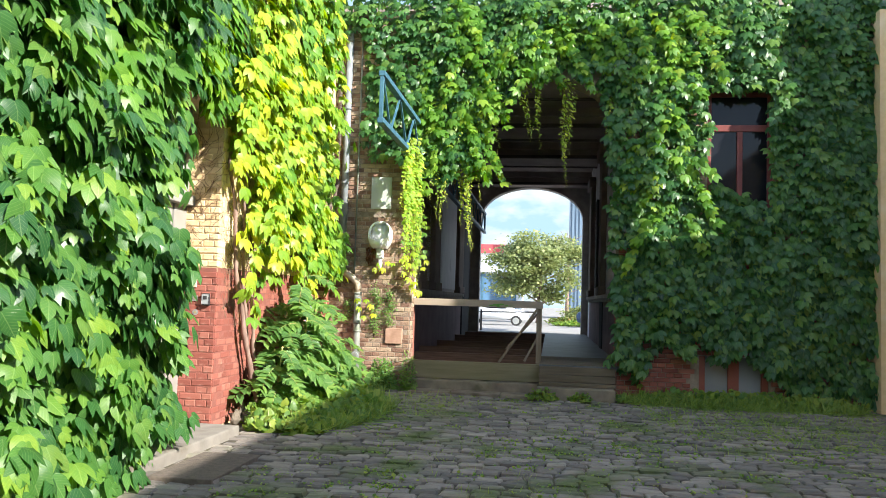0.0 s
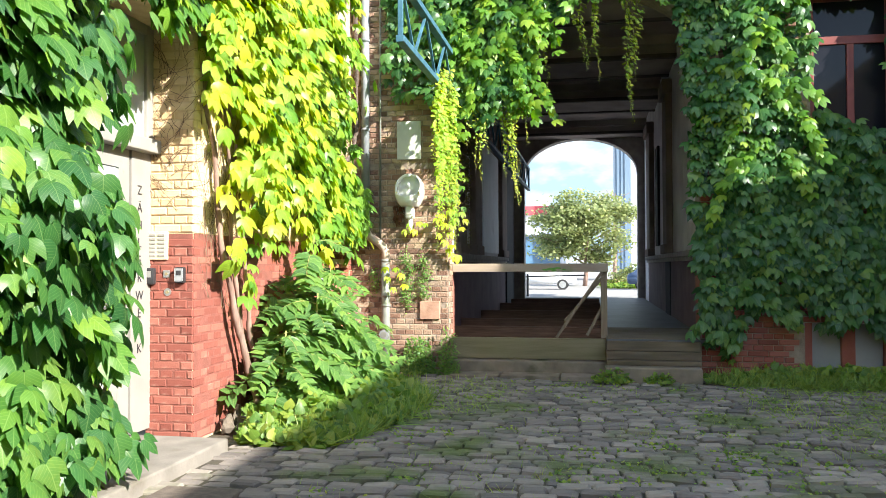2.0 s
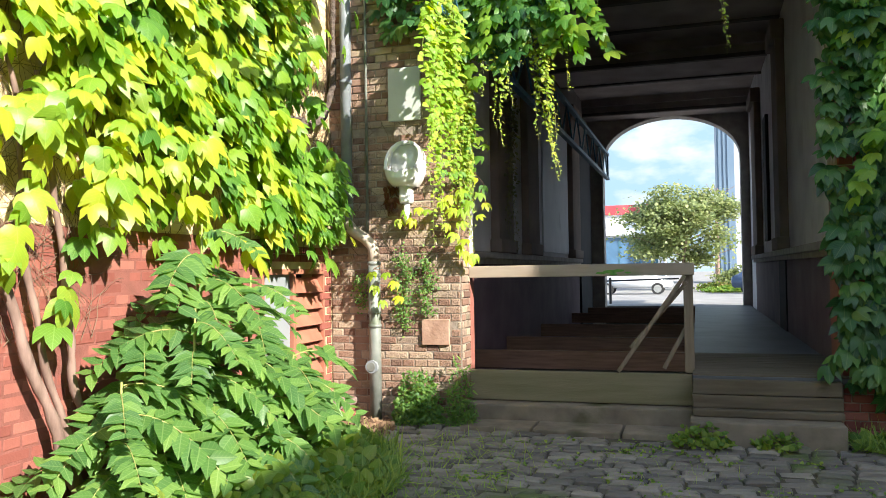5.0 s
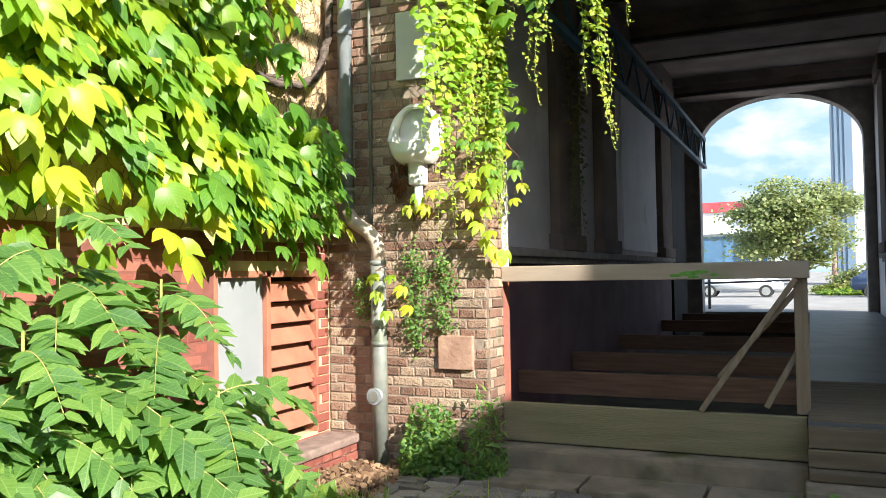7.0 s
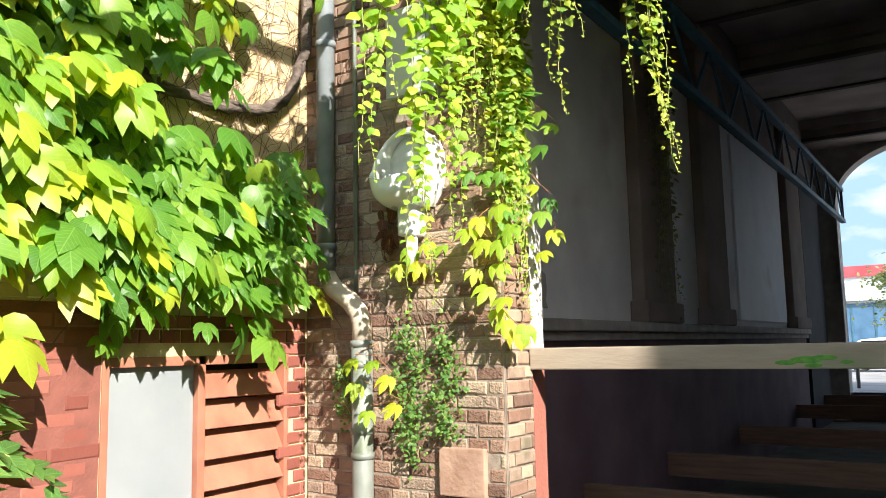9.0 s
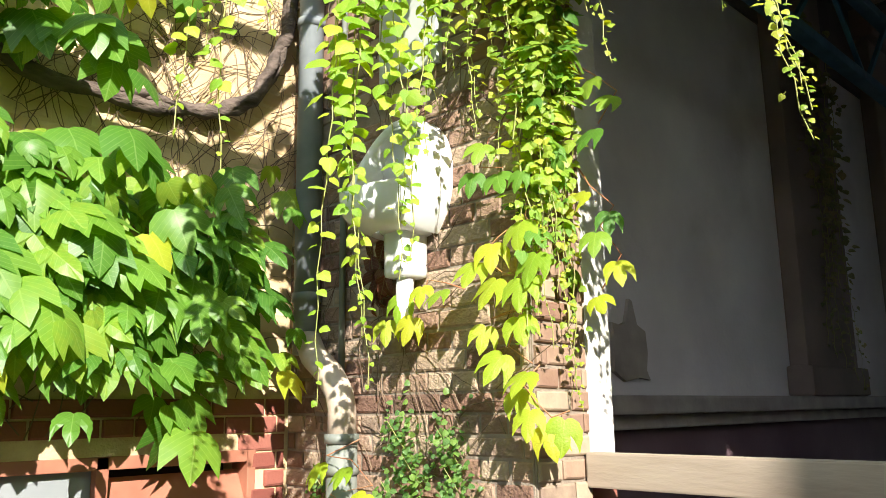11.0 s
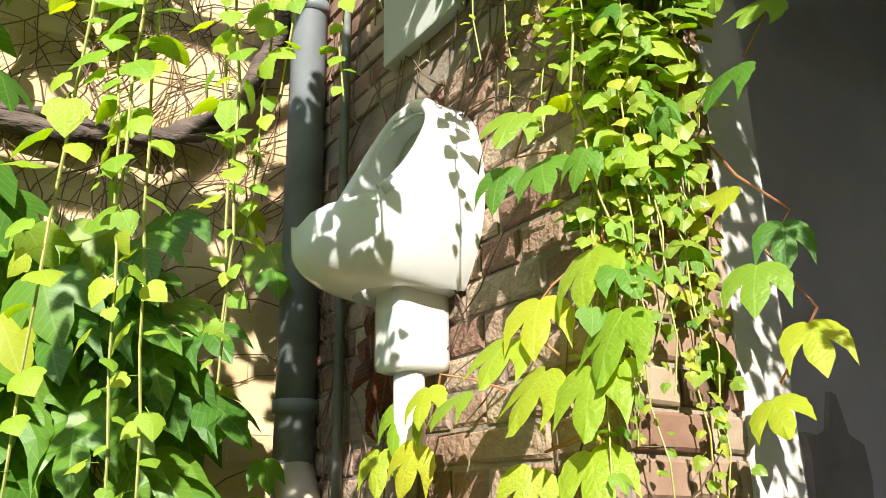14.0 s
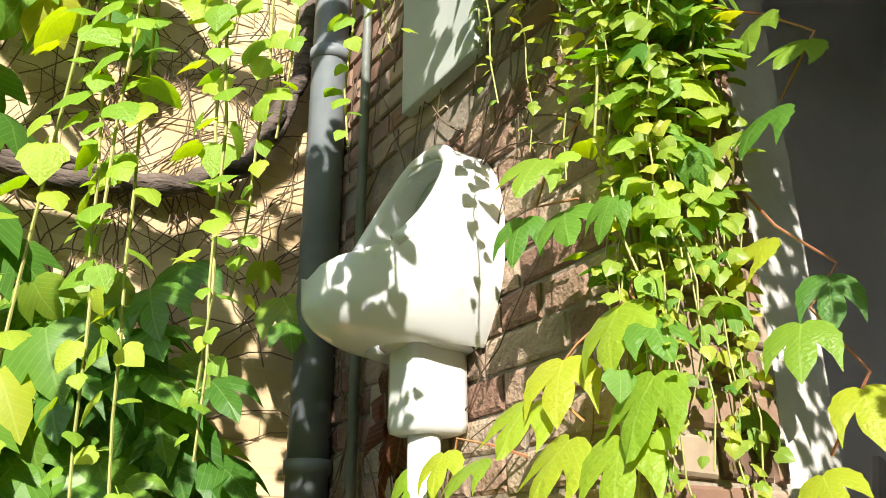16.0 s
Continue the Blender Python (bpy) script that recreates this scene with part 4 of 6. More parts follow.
tagged(part("joist", box(-2.36, -0.17, 14.06, 14.12, -0.40, 0.02, 0.006), M_JOIST), "brown timber joist over the pit", "joist", "pit joists")
for y in (15.6, 17.6, 20.4, 24.2, 26.8):
    tagged(part("joist", box(-2.84, -0.17, y, y + 0.08, 0.20, 0.42, 0.006), M_JOIST), "brown timber joist over the pit", "joist", "pit joists")
ramp_d = thing("timber_ramp", "grey boarded ramp with stacked timber steps", "ramp", (0, 0, 0))
part("deck", box(-0.165, 1.19, 13.55, 28.0, 0.37, 0.42, 0.006), M_DECK, ramp_d, "grey coated walking surface")
part("stringer", box(-0.165, -0.10, 13.56, 28.0, -0.45, 0.368, 0.006), M_JOIST, ramp_d)
for k in range(12):
    part("board", box(-0.16, 1.185, 13.555 + 0.165 * k, 13.712 + 0.165 * k, 0.421, 0.432, 0.003), M_WOOD_D, ramp_d)
part("riser", box(-0.165, 1.06, 13.42, 13.52, 0.275, 0.40, 0.008), M_WOOD_D, ramp_d)
part("riser", box(-0.17, 1.065, 13.415, 13.52, 0.155, 0.268, 0.008), M_WOOD_D, ramp_d)
part("step", box(-0.165, 1.06, 13.32, 13.55, 0.09, 0.15, 0.01), M_WOOD_D, ramp_d)
part("step", box(-0.19, 1.04, 13.08, 13.40, G - 0.03, 0.085, 0.015), M_SILL, ramp_d, "concrete bottom step")

# ---- lattice girder ----
gir = thing("lattice_girder", "blue painted steel lattice girder hung along the passage", "girder", (0, 0, 0))
GX, GZ0, GZ1, GY0, GY1 = -2.28, 3.77, 4.40, 10.3, 27.3
for z in (GZ0, GZ1):
    part("chord", beam((GX, GY0, z), (GX, GY1, z), 0.09, 0.07, 0.008), M_BLUE, gir)
n = 27
for i in range(n):
    y0, y1 = GY0 + 0.05 + i * (GY1 - GY0 - 0.1) / n, GY0 + 0.05 + (i + 1) * (GY1 - GY0 - 0.1) / n
    part("lattice_bar", beam((GX, y0, GZ0 if i % 2 else GZ1), (GX, y1, GZ1 if i % 2 else GZ0), 0.03, 0.03, 0.003, up=(1, 0, 0)), M_BLUE, gir)
for y in (GY0 + 0.03, GY1 - 0.03):
    part("end_post", beam((GX, y, GZ0), (GX, y, GZ1), 0.05, 0.05, 0.004, up=(1, 0, 0)), M_BLUE, gir)

# ---- wall fixtures on the pier ----
brd = tagged(part("notice_board", box(-3.11, -2.76, 13.55, 13.585, 2.96, 3.51, 0.006), M_PALEBOARD), "blank pale grey board on the brick pier", "board")
tagged(part("patch_stone", box(-2.78, -2.49, 13.555, 13.60, 0.665, 0.925, 0.008), M_RUST), "rough reddish stone slab set in the brickwork", "stone")

pipe = thing("downpipe", "zinc downpipe with round cleanout cover and beige elbow", "downpipe", (0, 0, 0))
PX, PY = -3.263, 13.49
part("lower_pipe", tube([(PX, PY, G), (PX, PY, 1.52)], 0.062, 20), M_ZINC, pipe, "mossy zinc standpipe", True)
for z in (0.86, 1.0, 1.38, 1.50):
    part("collar", tube([(PX, PY, z - 0.018), (PX, PY, z + 0.018)], 0.069, 20), M_ZINC, pipe, "", True)
part("elbow", tube([(PX, PY, 1.50), (PX, PY, 1.62), (PX - 0.02, PY, 1.68), (PX - 0.10, PY + 0.01, 1.76), (PX - 0.24, PY + 0.03, 1.84), (-3.575, 13.53, 1.93)], 0.058, 18), M_CLAY, pipe, "beige pipe elbow", True)
part("upper_pipe", tube([(-3.575, 13.53, 1.85), (-3.575, 13.53, 6.3)], 0.058, 20), M_GREYPIPE, pipe, "dark grey upper pipe", True)
for z in (2.1, 3.4, 4.7, 5.9):
    part("collar", tube([(-3.575, 13.53, z - 0.02), (-3.575, 13.53, z + 0.02)], 0.066, 20), M_GREYPIPE, pipe, "", True)
cover = part("cleanout_cover", tube([(PX - 0.01, PY - 0.045, 0.45), (PX - 0.012, PY - 0.082, 0.45)], 0.066, 22), M_GREYBOARD, pipe, "grey cleanout cover")
part("rim", tube([(PX - 0.012, PY - 0.082, 0.45), (PX - 0.013, PY - 0.09, 0.45)], 0.045, 22), M_ZINC, cover)
tagged(part("cable_conduit", tube([(-3.36, 13.56, 1.75), (-3.36, 13.56, 6.2)], 0.014, 10), M_ZINC, None, "", True), "thin grey conduit along the brick pier", "conduit")


# ---- urinal ----
def urinal():
    """A wall-hung white bowl: a tall oval shell whose rim slants down to a projecting lip."""
    ob = thing("urinal", "white enamel wall-hung urinal on the brick pier", "urinal", (-2.918, 13.585, 0))
    bm = bmesh.new()
    z0, hgt, nz, m = 2.270, 0.472, 72, 16
    shell, rim_line = [], []
    for i in range(nz + 1):
        s = 0.985 * math.sin(math.pi / 2 * i / nz)
        hw = 0.205 * math.sqrt(max(0.0, 1 - ((s - 0.47) / 0.53) ** 2.5)) if s > 0.47 else 0.205 * (1 - 0.42 * ((0.47 - s) / 0.47) ** 2.2)
        deep = 0.345 if s > 0.17 else 0.20 + 0.145 * math.sqrt(1 - ((0.17 - s) / 0.17) ** 2)
        rim = deep if s < 0.24 else float(np.interp(s, (0.26, 0.30, 0.32, 0.34, 0.37, 0.42, 0.50, 0.60, 0.76, 0.90, 1.0), (0.345, 0.336, 0.315, 0.275, 0.236, 0.208, 0.178, 0.150, 0.112, 0.088, 0.076)))
        rows = []
        for side in (-1, 1):
            row = []
            for k in range(m + 1):
                d = rim * math.sin(math.pi / 2 * k / m)
                row.append(bm.verts.new((side * hw * math.sqrt(max(0.0, 1 - (d / deep) ** (2.9 if s < 0.42 else 2.6))), -d, z0 + hgt * s)))
            rows.append(row)
        shell.append(rows)
        if 0.35 < s < 0.995 and i % 2 == 0:
            e = rows[1][-1].co
            rim_line.append((e.x - 0.012, e.y + 0.004, e.z - 0.004))
    for a, b in zip(shell, shell[1:]):
        for side in (0, 1):
            for k in range(m):
                bm.faces.new((a[side][k], a[side][k + 1], b[side][k + 1], b[side][k]))
    crown_l, crown_r = shell[-1]
    for k in range(m):
        bm.faces.new((crown_l[k], crown_l[k + 1], crown_r[k + 1], crown_r[k]))
    bmesh.ops.remove_doubles(bm, verts=bm.verts[:], dist=0.004)
    bmesh.ops.recalc_face_normals(bm, faces=bm.faces[:])
    body = part("bowl", bm, M_WHITE, ob, "glossy white bowl with open slanted mouth", True)
    so = body.modifiers.new("wall", "SOLIDIFY")
    so.thickness, so.offset = 0.030, -1
    be = body.modifiers.new("rim", "BEVEL")
    be.width, be.segments = 0.012, 4
    loop = [(-x, y, z) for x, y, z in rim_line] + rim_line[::-1]
    part("rolled_rim", tube(loop, 0.0175, 12), M_WHITE, ob, "thick rounded white rim", True)
    bm = bmesh.new()
    for y in (-0.004, -0.03):
        bm.faces.new([bm.verts.new((0.190 * math.cos(a), y, 2.525 + 0.222 * math.sin(a))) for a in np.linspace(0, math.tau, 33)[:-1]])
    bmesh.ops.bridge_loops(bm, edges=bm.edges[:])
    part("back", bm, M_WHITE, ob, "white inner back of the bowl", True)
    bm = bmesh.new()
    bmesh.ops.create_uvsphere(bm, u_segments=24, v_segments=12, radius=1)
    bmesh.ops.transform(bm, matrix=Matrix.Translation((0, -0.002, 2.287)) @ Matrix.Diagonal((0.117, 0.168, 0.022, 1)), verts=bm.verts[:])
    part("underside", bm, M_WHITE, ob, "", True)
    part("outlet_box", box(-0.05, 0.068, -0.138, 0.0, 2.10, 2.32, 0.024), M_WHITE, ob, "white rounded outlet cover", True)
    part("waste_pipe", tube([(0.015, -0.08, 2.10), (0.015, -0.08, 1.90)], 0.034, 18), M_WHITE, ob, "white waste pipe", True)
    return ob


urinal()

# ---- brickwork ----
def pier_skip(u, z):
    return -2.79 < u < -2.48 and 0.66 < z < 0.93


bricks_single("y", 13.6, -1, -3.79, -2.375, G, 2.85, M_BRICK, wall_gate, 5, pier_skip, 360)
bricks_joined("upper_bricks", "y", 13.6, -1, -3.79, -2.375, G + 39 * COURSE, 6.4, M_BRICK_I, wall_gate, 6)
bricks_joined("base_bricks", "y", 13.6, -1, 1.09, 5.0, G, 2.6, M_RED, wall_gate, 7, lambda u, z: 2.28 < u < 3.6 and z < 0.70)
bricks_joined("upper_bricks", "y", 13.6, -1, 1.09, 5.0, G + 35 * COURSE, 6.4, M_BRICK_I, wall_gate, 8, lambda u, z: 2.45 < u < 3.6 and 2.9 < z < 5.2)
bricks_single("y", 8.83, -1, -4.24, -3.79, G, 1.72, M_RED_OB, wall_left, 11)
bricks_joined("reveal_bricks", "y", 8.83, -1, -4.24, -3.79, 1.722, 3.55, M_YELLOW, wall_left, 12)
bricks_joined("base_bricks", "x", -3.8, 1, 8.82, 13.58, G, 1.70, M_RED, wall_left, 13, lambda u, z: (12.1 < u < 13.45 and 0.1 < z < 1.48))
bricks_joined("upper_bricks", "x", -3.8, 1, 8.82, 13.58, 1.722, 5.2, M_YELLOW, wall_left, 14)
bricks_joined("corner_bricks", "x", -2.37, 1, 13.60, 13.90, G, 4.3, M_BRICK_I, wall_gate, 15)

# ---- courtyard setts ----
def sett_mesh(name, w, l, seed, material):
    r = random.Random(seed)
    v = []
    for s, z in ((0, -0.05), (0.004, -0.008), (0.022, 0.006)):
        v += [((w / 2 - s) * sx + r.uniform(-0.006, 0.006), (l / 2 - s) * sy + r.uniform(-0.006, 0.006), z + r.uniform(-0.002, 0.002)) for sx, sy in ((-1, -1), (1, -1), (1, 1), (-1, 1))]
    f = [(8, 9, 10, 11)] + [(a * 4 + i, a * 4 + (i + 1) % 4, a * 4 + 4 + (i + 1) % 4, a * 4 + 4 + i) for a in (0, 1) for i in range(4)]
    me = bpy.data.meshes.new(name)
    me.from_pydata(v, [], f)
    me.materials.append(material)
    return me


near = [sett_mesh("sett", 0.185 + 0.012 * i, 0.125, i, M_SETT_OB) for i in range(6)]
sv, sf, count = [], [], 0
templates = [([tuple(p.co) for p in m.vertices], [tuple(q.vertices) for q in m.polygons]) for m in near]
r = random.Random(3)
y = -3.0
while y < 13.5:
    x = -3.5 - r.uniform(0, 0.2)
    while x < 6.3:
        k = r.randrange(6)
        w = 0.185 + 0.012 * k + 0.014
        yy, zz = y + r.uniform(-0.008, 0.008) + 0.05 * math.sin(x * 0.9), G + r.uniform(-0.018, 0.012) + 0.018 * noise.noise((x * 0.7, y * 0.7, 0))
        px = x + w / 2
        blocked = (yy > 13.15 and -2.35 < px < 1.1) or (px < -3.3 and 6.2 < yy < 8.7) or (px < -3.5)
        if not blocked:
            turn = r.uniform(-3, 3)
            if count < 300 and 11.3 < yy and -2.9 < px < 0.6:
                ob = new("sett", near[k])
                ob.matrix_local = pose(px, yy, zz, r.uniform(-4, 4), r.uniform(-4, 4), turn)
                ob.parent = yard
                count += 1
            else:
                m = pose(px, yy, zz, r.uniform(-4, 4), r.uniform(-4, 4), turn)
                base = len(sv)
                sv += [tuple(m @ Vector(p)) for p in templates[k][0]]
                sf += [tuple(base + i for i in q) for q in templates[k][1]]
        x += w
    y += 0.142
ob = raw("setts", sv, sf, M_SETT, yard)
ob["kind"] = "stuff"

# ---- climbing vines ----
def smooth_line(v, table):
    return np.interp(v, [a for a, b in table], [b for a, b in table])


ivy_l = thing("climbing_vine", "dense green climbing vine on the house wall before the door", "vine")
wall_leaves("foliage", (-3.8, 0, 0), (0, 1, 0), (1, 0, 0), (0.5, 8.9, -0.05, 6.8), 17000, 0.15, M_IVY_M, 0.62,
            lambda u, z, c: ((u < 7.0 + 0.12 * np.sin(z * 5)) | ((u < 7.2) & (c < 0.2) & (z > 0.5))), ivy_l)
# Inner leaves in a darker green: shade deep in the foliage set by colour.
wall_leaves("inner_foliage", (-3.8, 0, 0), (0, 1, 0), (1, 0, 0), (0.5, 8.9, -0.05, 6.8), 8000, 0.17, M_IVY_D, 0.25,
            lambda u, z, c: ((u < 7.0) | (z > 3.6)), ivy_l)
wall_leaves("door_head_foliage", (-3.8, 0, 0), (0, 1, 0), (1, 0, 0), (7.0, 8.9, 3.3, 6.8), 2100, 0.145, M_IVY_L, 0.26,
            lambda u, z, c: z > 3.5 + 0.15 * np.sin(u * 6), ivy_l)
low = [(8.85, 2.75), (9.2, 2.4), (9.6, 2.1), (10.2, 1.85), (11, 1.75), (12, 1.55), (13, 1.48), (13.4, 1.55)]


def bare_corner(u, z):
    return ((u > 12.52 + 0.12 * np.sin(z * 4)) & (z > 2.55) & (z < 3.75)) | ((u > 12.95 + 0.1 * np.sin(z * 5)) & (z > 3.7))


ivy_f = thing("climbing_vine", "sunlit yellow-green climbing vine on the yellow brick wall", "vine")
wall_leaves("foliage", (-3.8, 0, 0), (0, 1, 0), (1, 0, 0), (8.88, 13.5, 1.3, 6.9), 1500, 0.14, M_IVY_Y, 0.42,
            lambda u, z, c: (z > smooth_line(u, low) + 0.18 * np.sin(u * 7)) & ~(bare_corner(u, z) & (c > 0.12)) & (c > 0.3 + 0.3 * (z > 4.2) + 0.55 * (u > 12.1)), ivy_f)
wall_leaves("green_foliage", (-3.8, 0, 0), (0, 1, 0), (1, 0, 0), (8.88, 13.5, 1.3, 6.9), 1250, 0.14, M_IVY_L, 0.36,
            lambda u, z, c: (z > smooth_line(u, low) + 0.18 * np.sin(u * 7)) & ~(bare_corner(u, z) & (c > 0.12)) & (((u > 12) & (c < 0.24)) | (z > 3.9) | (c < 0.3)), ivy_f)

g = np.random.default_rng(55)


def starts(count, y0, y1, z0, z1, far=1.0):
    out = []
    while len(out) < count:
        a, z = g.uniform(y0, y1), g.uniform(z0, z1)
        if z > smooth_line(a, low) + 0.5 and not bare_corner(np.array(a), np.array(z)) and noise.noise((a * 1.3, z * 1.3, 9.0)) > -0.22:
            out.append((a, z))
    return out


wall_shoots("shoot_foliage", (-3.8, 0, 0), (0, 1, 0), (1, 0, 0), starts(122, 8.9, 11.5, 1.7, 4.6), 22, 0.138, M_IVY_Y, ivy_f, 0.75, -0.4, 0.38, 1)
wall_shoots("shoot_foliage", (-3.8, 0, 0), (0, 1, 0), (1, 0, 0), starts(85, 8.9, 12.3, 3.6, 6.8), 24, 0.138, M_IVY_Y, ivy_f, 0.75, -0.4, 0.34, 2)
wall_shoots("green_shoot_foliage", (-3.8, 0, 0), (0, 1, 0), (1, 0, 0), starts(27, 11.5, 13.15, 1.55, 2.7), 11, 0.126, M_IVY_L, ivy_f, 0.6, -0.35, 0.30, 3, lobed_fine())
wall_shoots("green_shoot_foliage", (-3.8, 0, 0), (0, 1, 0), (1, 0, 0), starts(78, 10.2, 12.4, 1.7, 6.5), 18, 0.142, M_IVY_L, ivy_f, 0.7, -0.4, 0.34, 4)

over = [(-3.8, 4.3), (-3.3, 4.0), (-2.9, 3.85), (-2.4, 3.7), (-2.1, 3.6), (-1.7, 3.5), (-1.3, 3.9), (-0.95, 4.8), (-0.5, 5.3), (0.2, 5.35), (0.65, 5.2), (0.85, 4.5),
        (0.95, 2.9), (1.05, 1.5), (1.15, 0.35), (1.45, 0.15), (1.6, 0.7), (2.0, 0.85), (2.3, 0.8), (2.6, 0.68), (3.3, 0.72), (3.6, 0.3), (3.9, 0.1), (5.1, 0.05)]


def facade_keep(u, z, c):
    a = z > smooth_line(u, over) + 0.12 * np.sin(u * 11)
    window = (u > 2.42 - 0.1 * np.sin(z * 4)) & (u < 3.48) & (z > 3.25 + 0.2 * np.sin(u * 3)) & (z < 5.0)
    pier = ((u < -2.5) & (c > 0.55)) | ((u < -3.25) & (z < 6.0))
    return a & ~window & ~pier


ivy_g = thing("climbing_vine", "dark green climbing vine covering the gate facade, upper shoots coloured as sunlit", "vine")
# Base leaves take the darker green for the facade's shade.
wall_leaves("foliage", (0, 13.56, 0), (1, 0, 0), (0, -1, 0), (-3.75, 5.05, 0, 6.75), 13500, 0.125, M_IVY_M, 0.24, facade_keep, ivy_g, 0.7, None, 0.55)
# Darker copy of the leaves behind, for the shade between them.
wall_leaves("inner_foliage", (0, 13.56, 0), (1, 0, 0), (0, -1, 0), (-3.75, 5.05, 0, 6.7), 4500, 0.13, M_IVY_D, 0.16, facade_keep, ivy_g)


fs = []
while len(fs) < 310:
    a, z = g.uniform(-3.6, 4.95), g.uniform(0.5, 6.7)
    if bool(facade_keep(np.array([a]), np.array([z - 0.3]), np.array([0.9 if a > -2.5 else 0.6]))[0]) and not (2.2 < a < 3.7 and 3.0 < z < 5.6) and not (-1.2 < a < 1.45 and z < 5.6):
        fs.append((a, z))
# Lower shoots darker, upper ones lighter: shade and sun given by leaf colour.
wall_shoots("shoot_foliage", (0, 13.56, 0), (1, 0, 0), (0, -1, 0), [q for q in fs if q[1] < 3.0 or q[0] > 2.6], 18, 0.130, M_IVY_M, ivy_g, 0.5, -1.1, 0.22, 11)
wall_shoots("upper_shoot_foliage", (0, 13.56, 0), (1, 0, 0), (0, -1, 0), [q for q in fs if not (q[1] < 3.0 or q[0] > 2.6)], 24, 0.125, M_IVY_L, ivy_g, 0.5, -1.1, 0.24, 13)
fs = []
while len(fs) < 330:
    a, z = g.uniform(1.2, 6.35), g.uniform(0.3, 6.7)
    fs.append((a, z))
wall_shoots("shoot_foliage", (-3.8, 0, 0), (0, 1, 0), (1, 0, 0), fs, 26, 0.15, M_IVY_N, ivy_l, 0.55, -0.8, 0.52, 12)
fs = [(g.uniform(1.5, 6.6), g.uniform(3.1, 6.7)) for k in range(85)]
# Lighter leaf colour gives these upper shoots their sunlit look.
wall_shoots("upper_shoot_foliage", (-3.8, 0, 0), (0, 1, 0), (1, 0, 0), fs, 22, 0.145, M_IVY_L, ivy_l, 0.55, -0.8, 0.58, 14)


def strand(parent, top, length, sway, leaf_size, density, material, seed, width=0.05, leaves=None, stem=True):
    """A hanging shoot: a thin zigzag stem with stalked leaves on alternate sides, turned to the light."""
    r = np.random.default_rng(seed)
    n = max(6, int(length / 0.08))
    t = np.linspace(0, 1, n)
    zig = 0.006 * (np.arange(n) % 2 * 2 - 1)
    pts = np.array(top) + np.stack([sway[0] * t ** 1.5 + 0.02 * np.sin(t * 9 + seed) + zig, sway[1] * t ** 1.5 + 0.015 * np.cos(t * 7 + seed), -length * t], 1)
    if stem:
        part("stem", tube(pts, [0.0031 - 0.0016 * q for q in t], 5), M_GREEN_STEM, parent)
    m = max(3, int(length * density))
    q = (np.arange(m) + 0.9 * r.random(m)) / m
    p = np.stack([np.interp(q, t, pts[:, k]) for k in range(3)], 1)
    p[:, :2] += r.normal(size=(m, 2)) * width * 0.6 * (1.1 - 0.6 * q)[:, None]
    a = r.uniform(0, 6.28) + math.pi * np.arange(m) + 0.7 * r.normal(size=m)
    side = np.stack([np.cos(a) + 0.35, np.sin(a) - 0.35, np.zeros(m)], 1)
    nor = unit(np.array((0.55, -0.50, 0.75)) + 0.25 * side + 0.38 * r.normal(size=(m, 3)))
    tip = side * 0.75 + np.array((0, 0, -0.85)) + 0.25 * r.normal(size=(m, 3))
    tip = unit(tip - nor * np.sum(tip * nor, axis=1, keepdims=True))
    size = leaf_size * np.minimum(1.12, 1.9 - 1.6 * q) * (0.62 + 0.62 * r.random(m))
    p += size[:, None] * (0.55 * tip + 0.28 * nor)
    if leaves is None:
        scatter("foliage", young_leaf() if leaf_size < 0.09 else lobed(), p, nor, tip, size, material, parent)
    else:
        for i in range(m):
            single_leaf(parent, p[i], nor[i], tip[i], size[i], leaves[r.integers(len(leaves))])


def single_leaf(parent, p, nor, tip, size, mesh):
    nv = Vector(nor).normalized()
    tv = Vector(tip)
    tv = (tv - nv * tv.dot(nv)).normalized()
    sx = nv.cross(-tv)
    m = Matrix((sx, -tv, nv)).transposed().to_4x4() @ Matrix.Scale(float(size), 4)
    m.translation = Vector(p)
    ob = new("leaf", mesh)
    ob.parent = parent
    ob.matrix_local = m


def leaf_mesh(template, material):
    me = bpy.data.meshes.new("leaf")
    me.from_pydata(template[0].tolist(), [], template[1])
    me.shade_smooth()
    leaf_uv(me, template[0], len(template[0]))
    me.materials.append(material)
    return me


LG = [leaf_mesh(lobed_fine(0.10, 0.14), M_LEAF_G), leaf_mesh(lobed_fine(0.06, 0.22), M_LEAF_G)]
LY = [leaf_mesh(lobed_fine(0.10, 0.14), M_LEAF_Y), leaf_mesh(lobed_fine(0.05, 0.24), M_LEAF_Y)]
RL = [leaf_mesh(young_leaf(), M_LEAF_L), leaf_mesh(young_leaf(), M_LEAF_G), leaf_mesh(lobed_fine(0.06, 0.1), M_LEAF_L)]

hang = thing("hanging_vine", "lime-green shoots hanging over the gate opening", "vine")
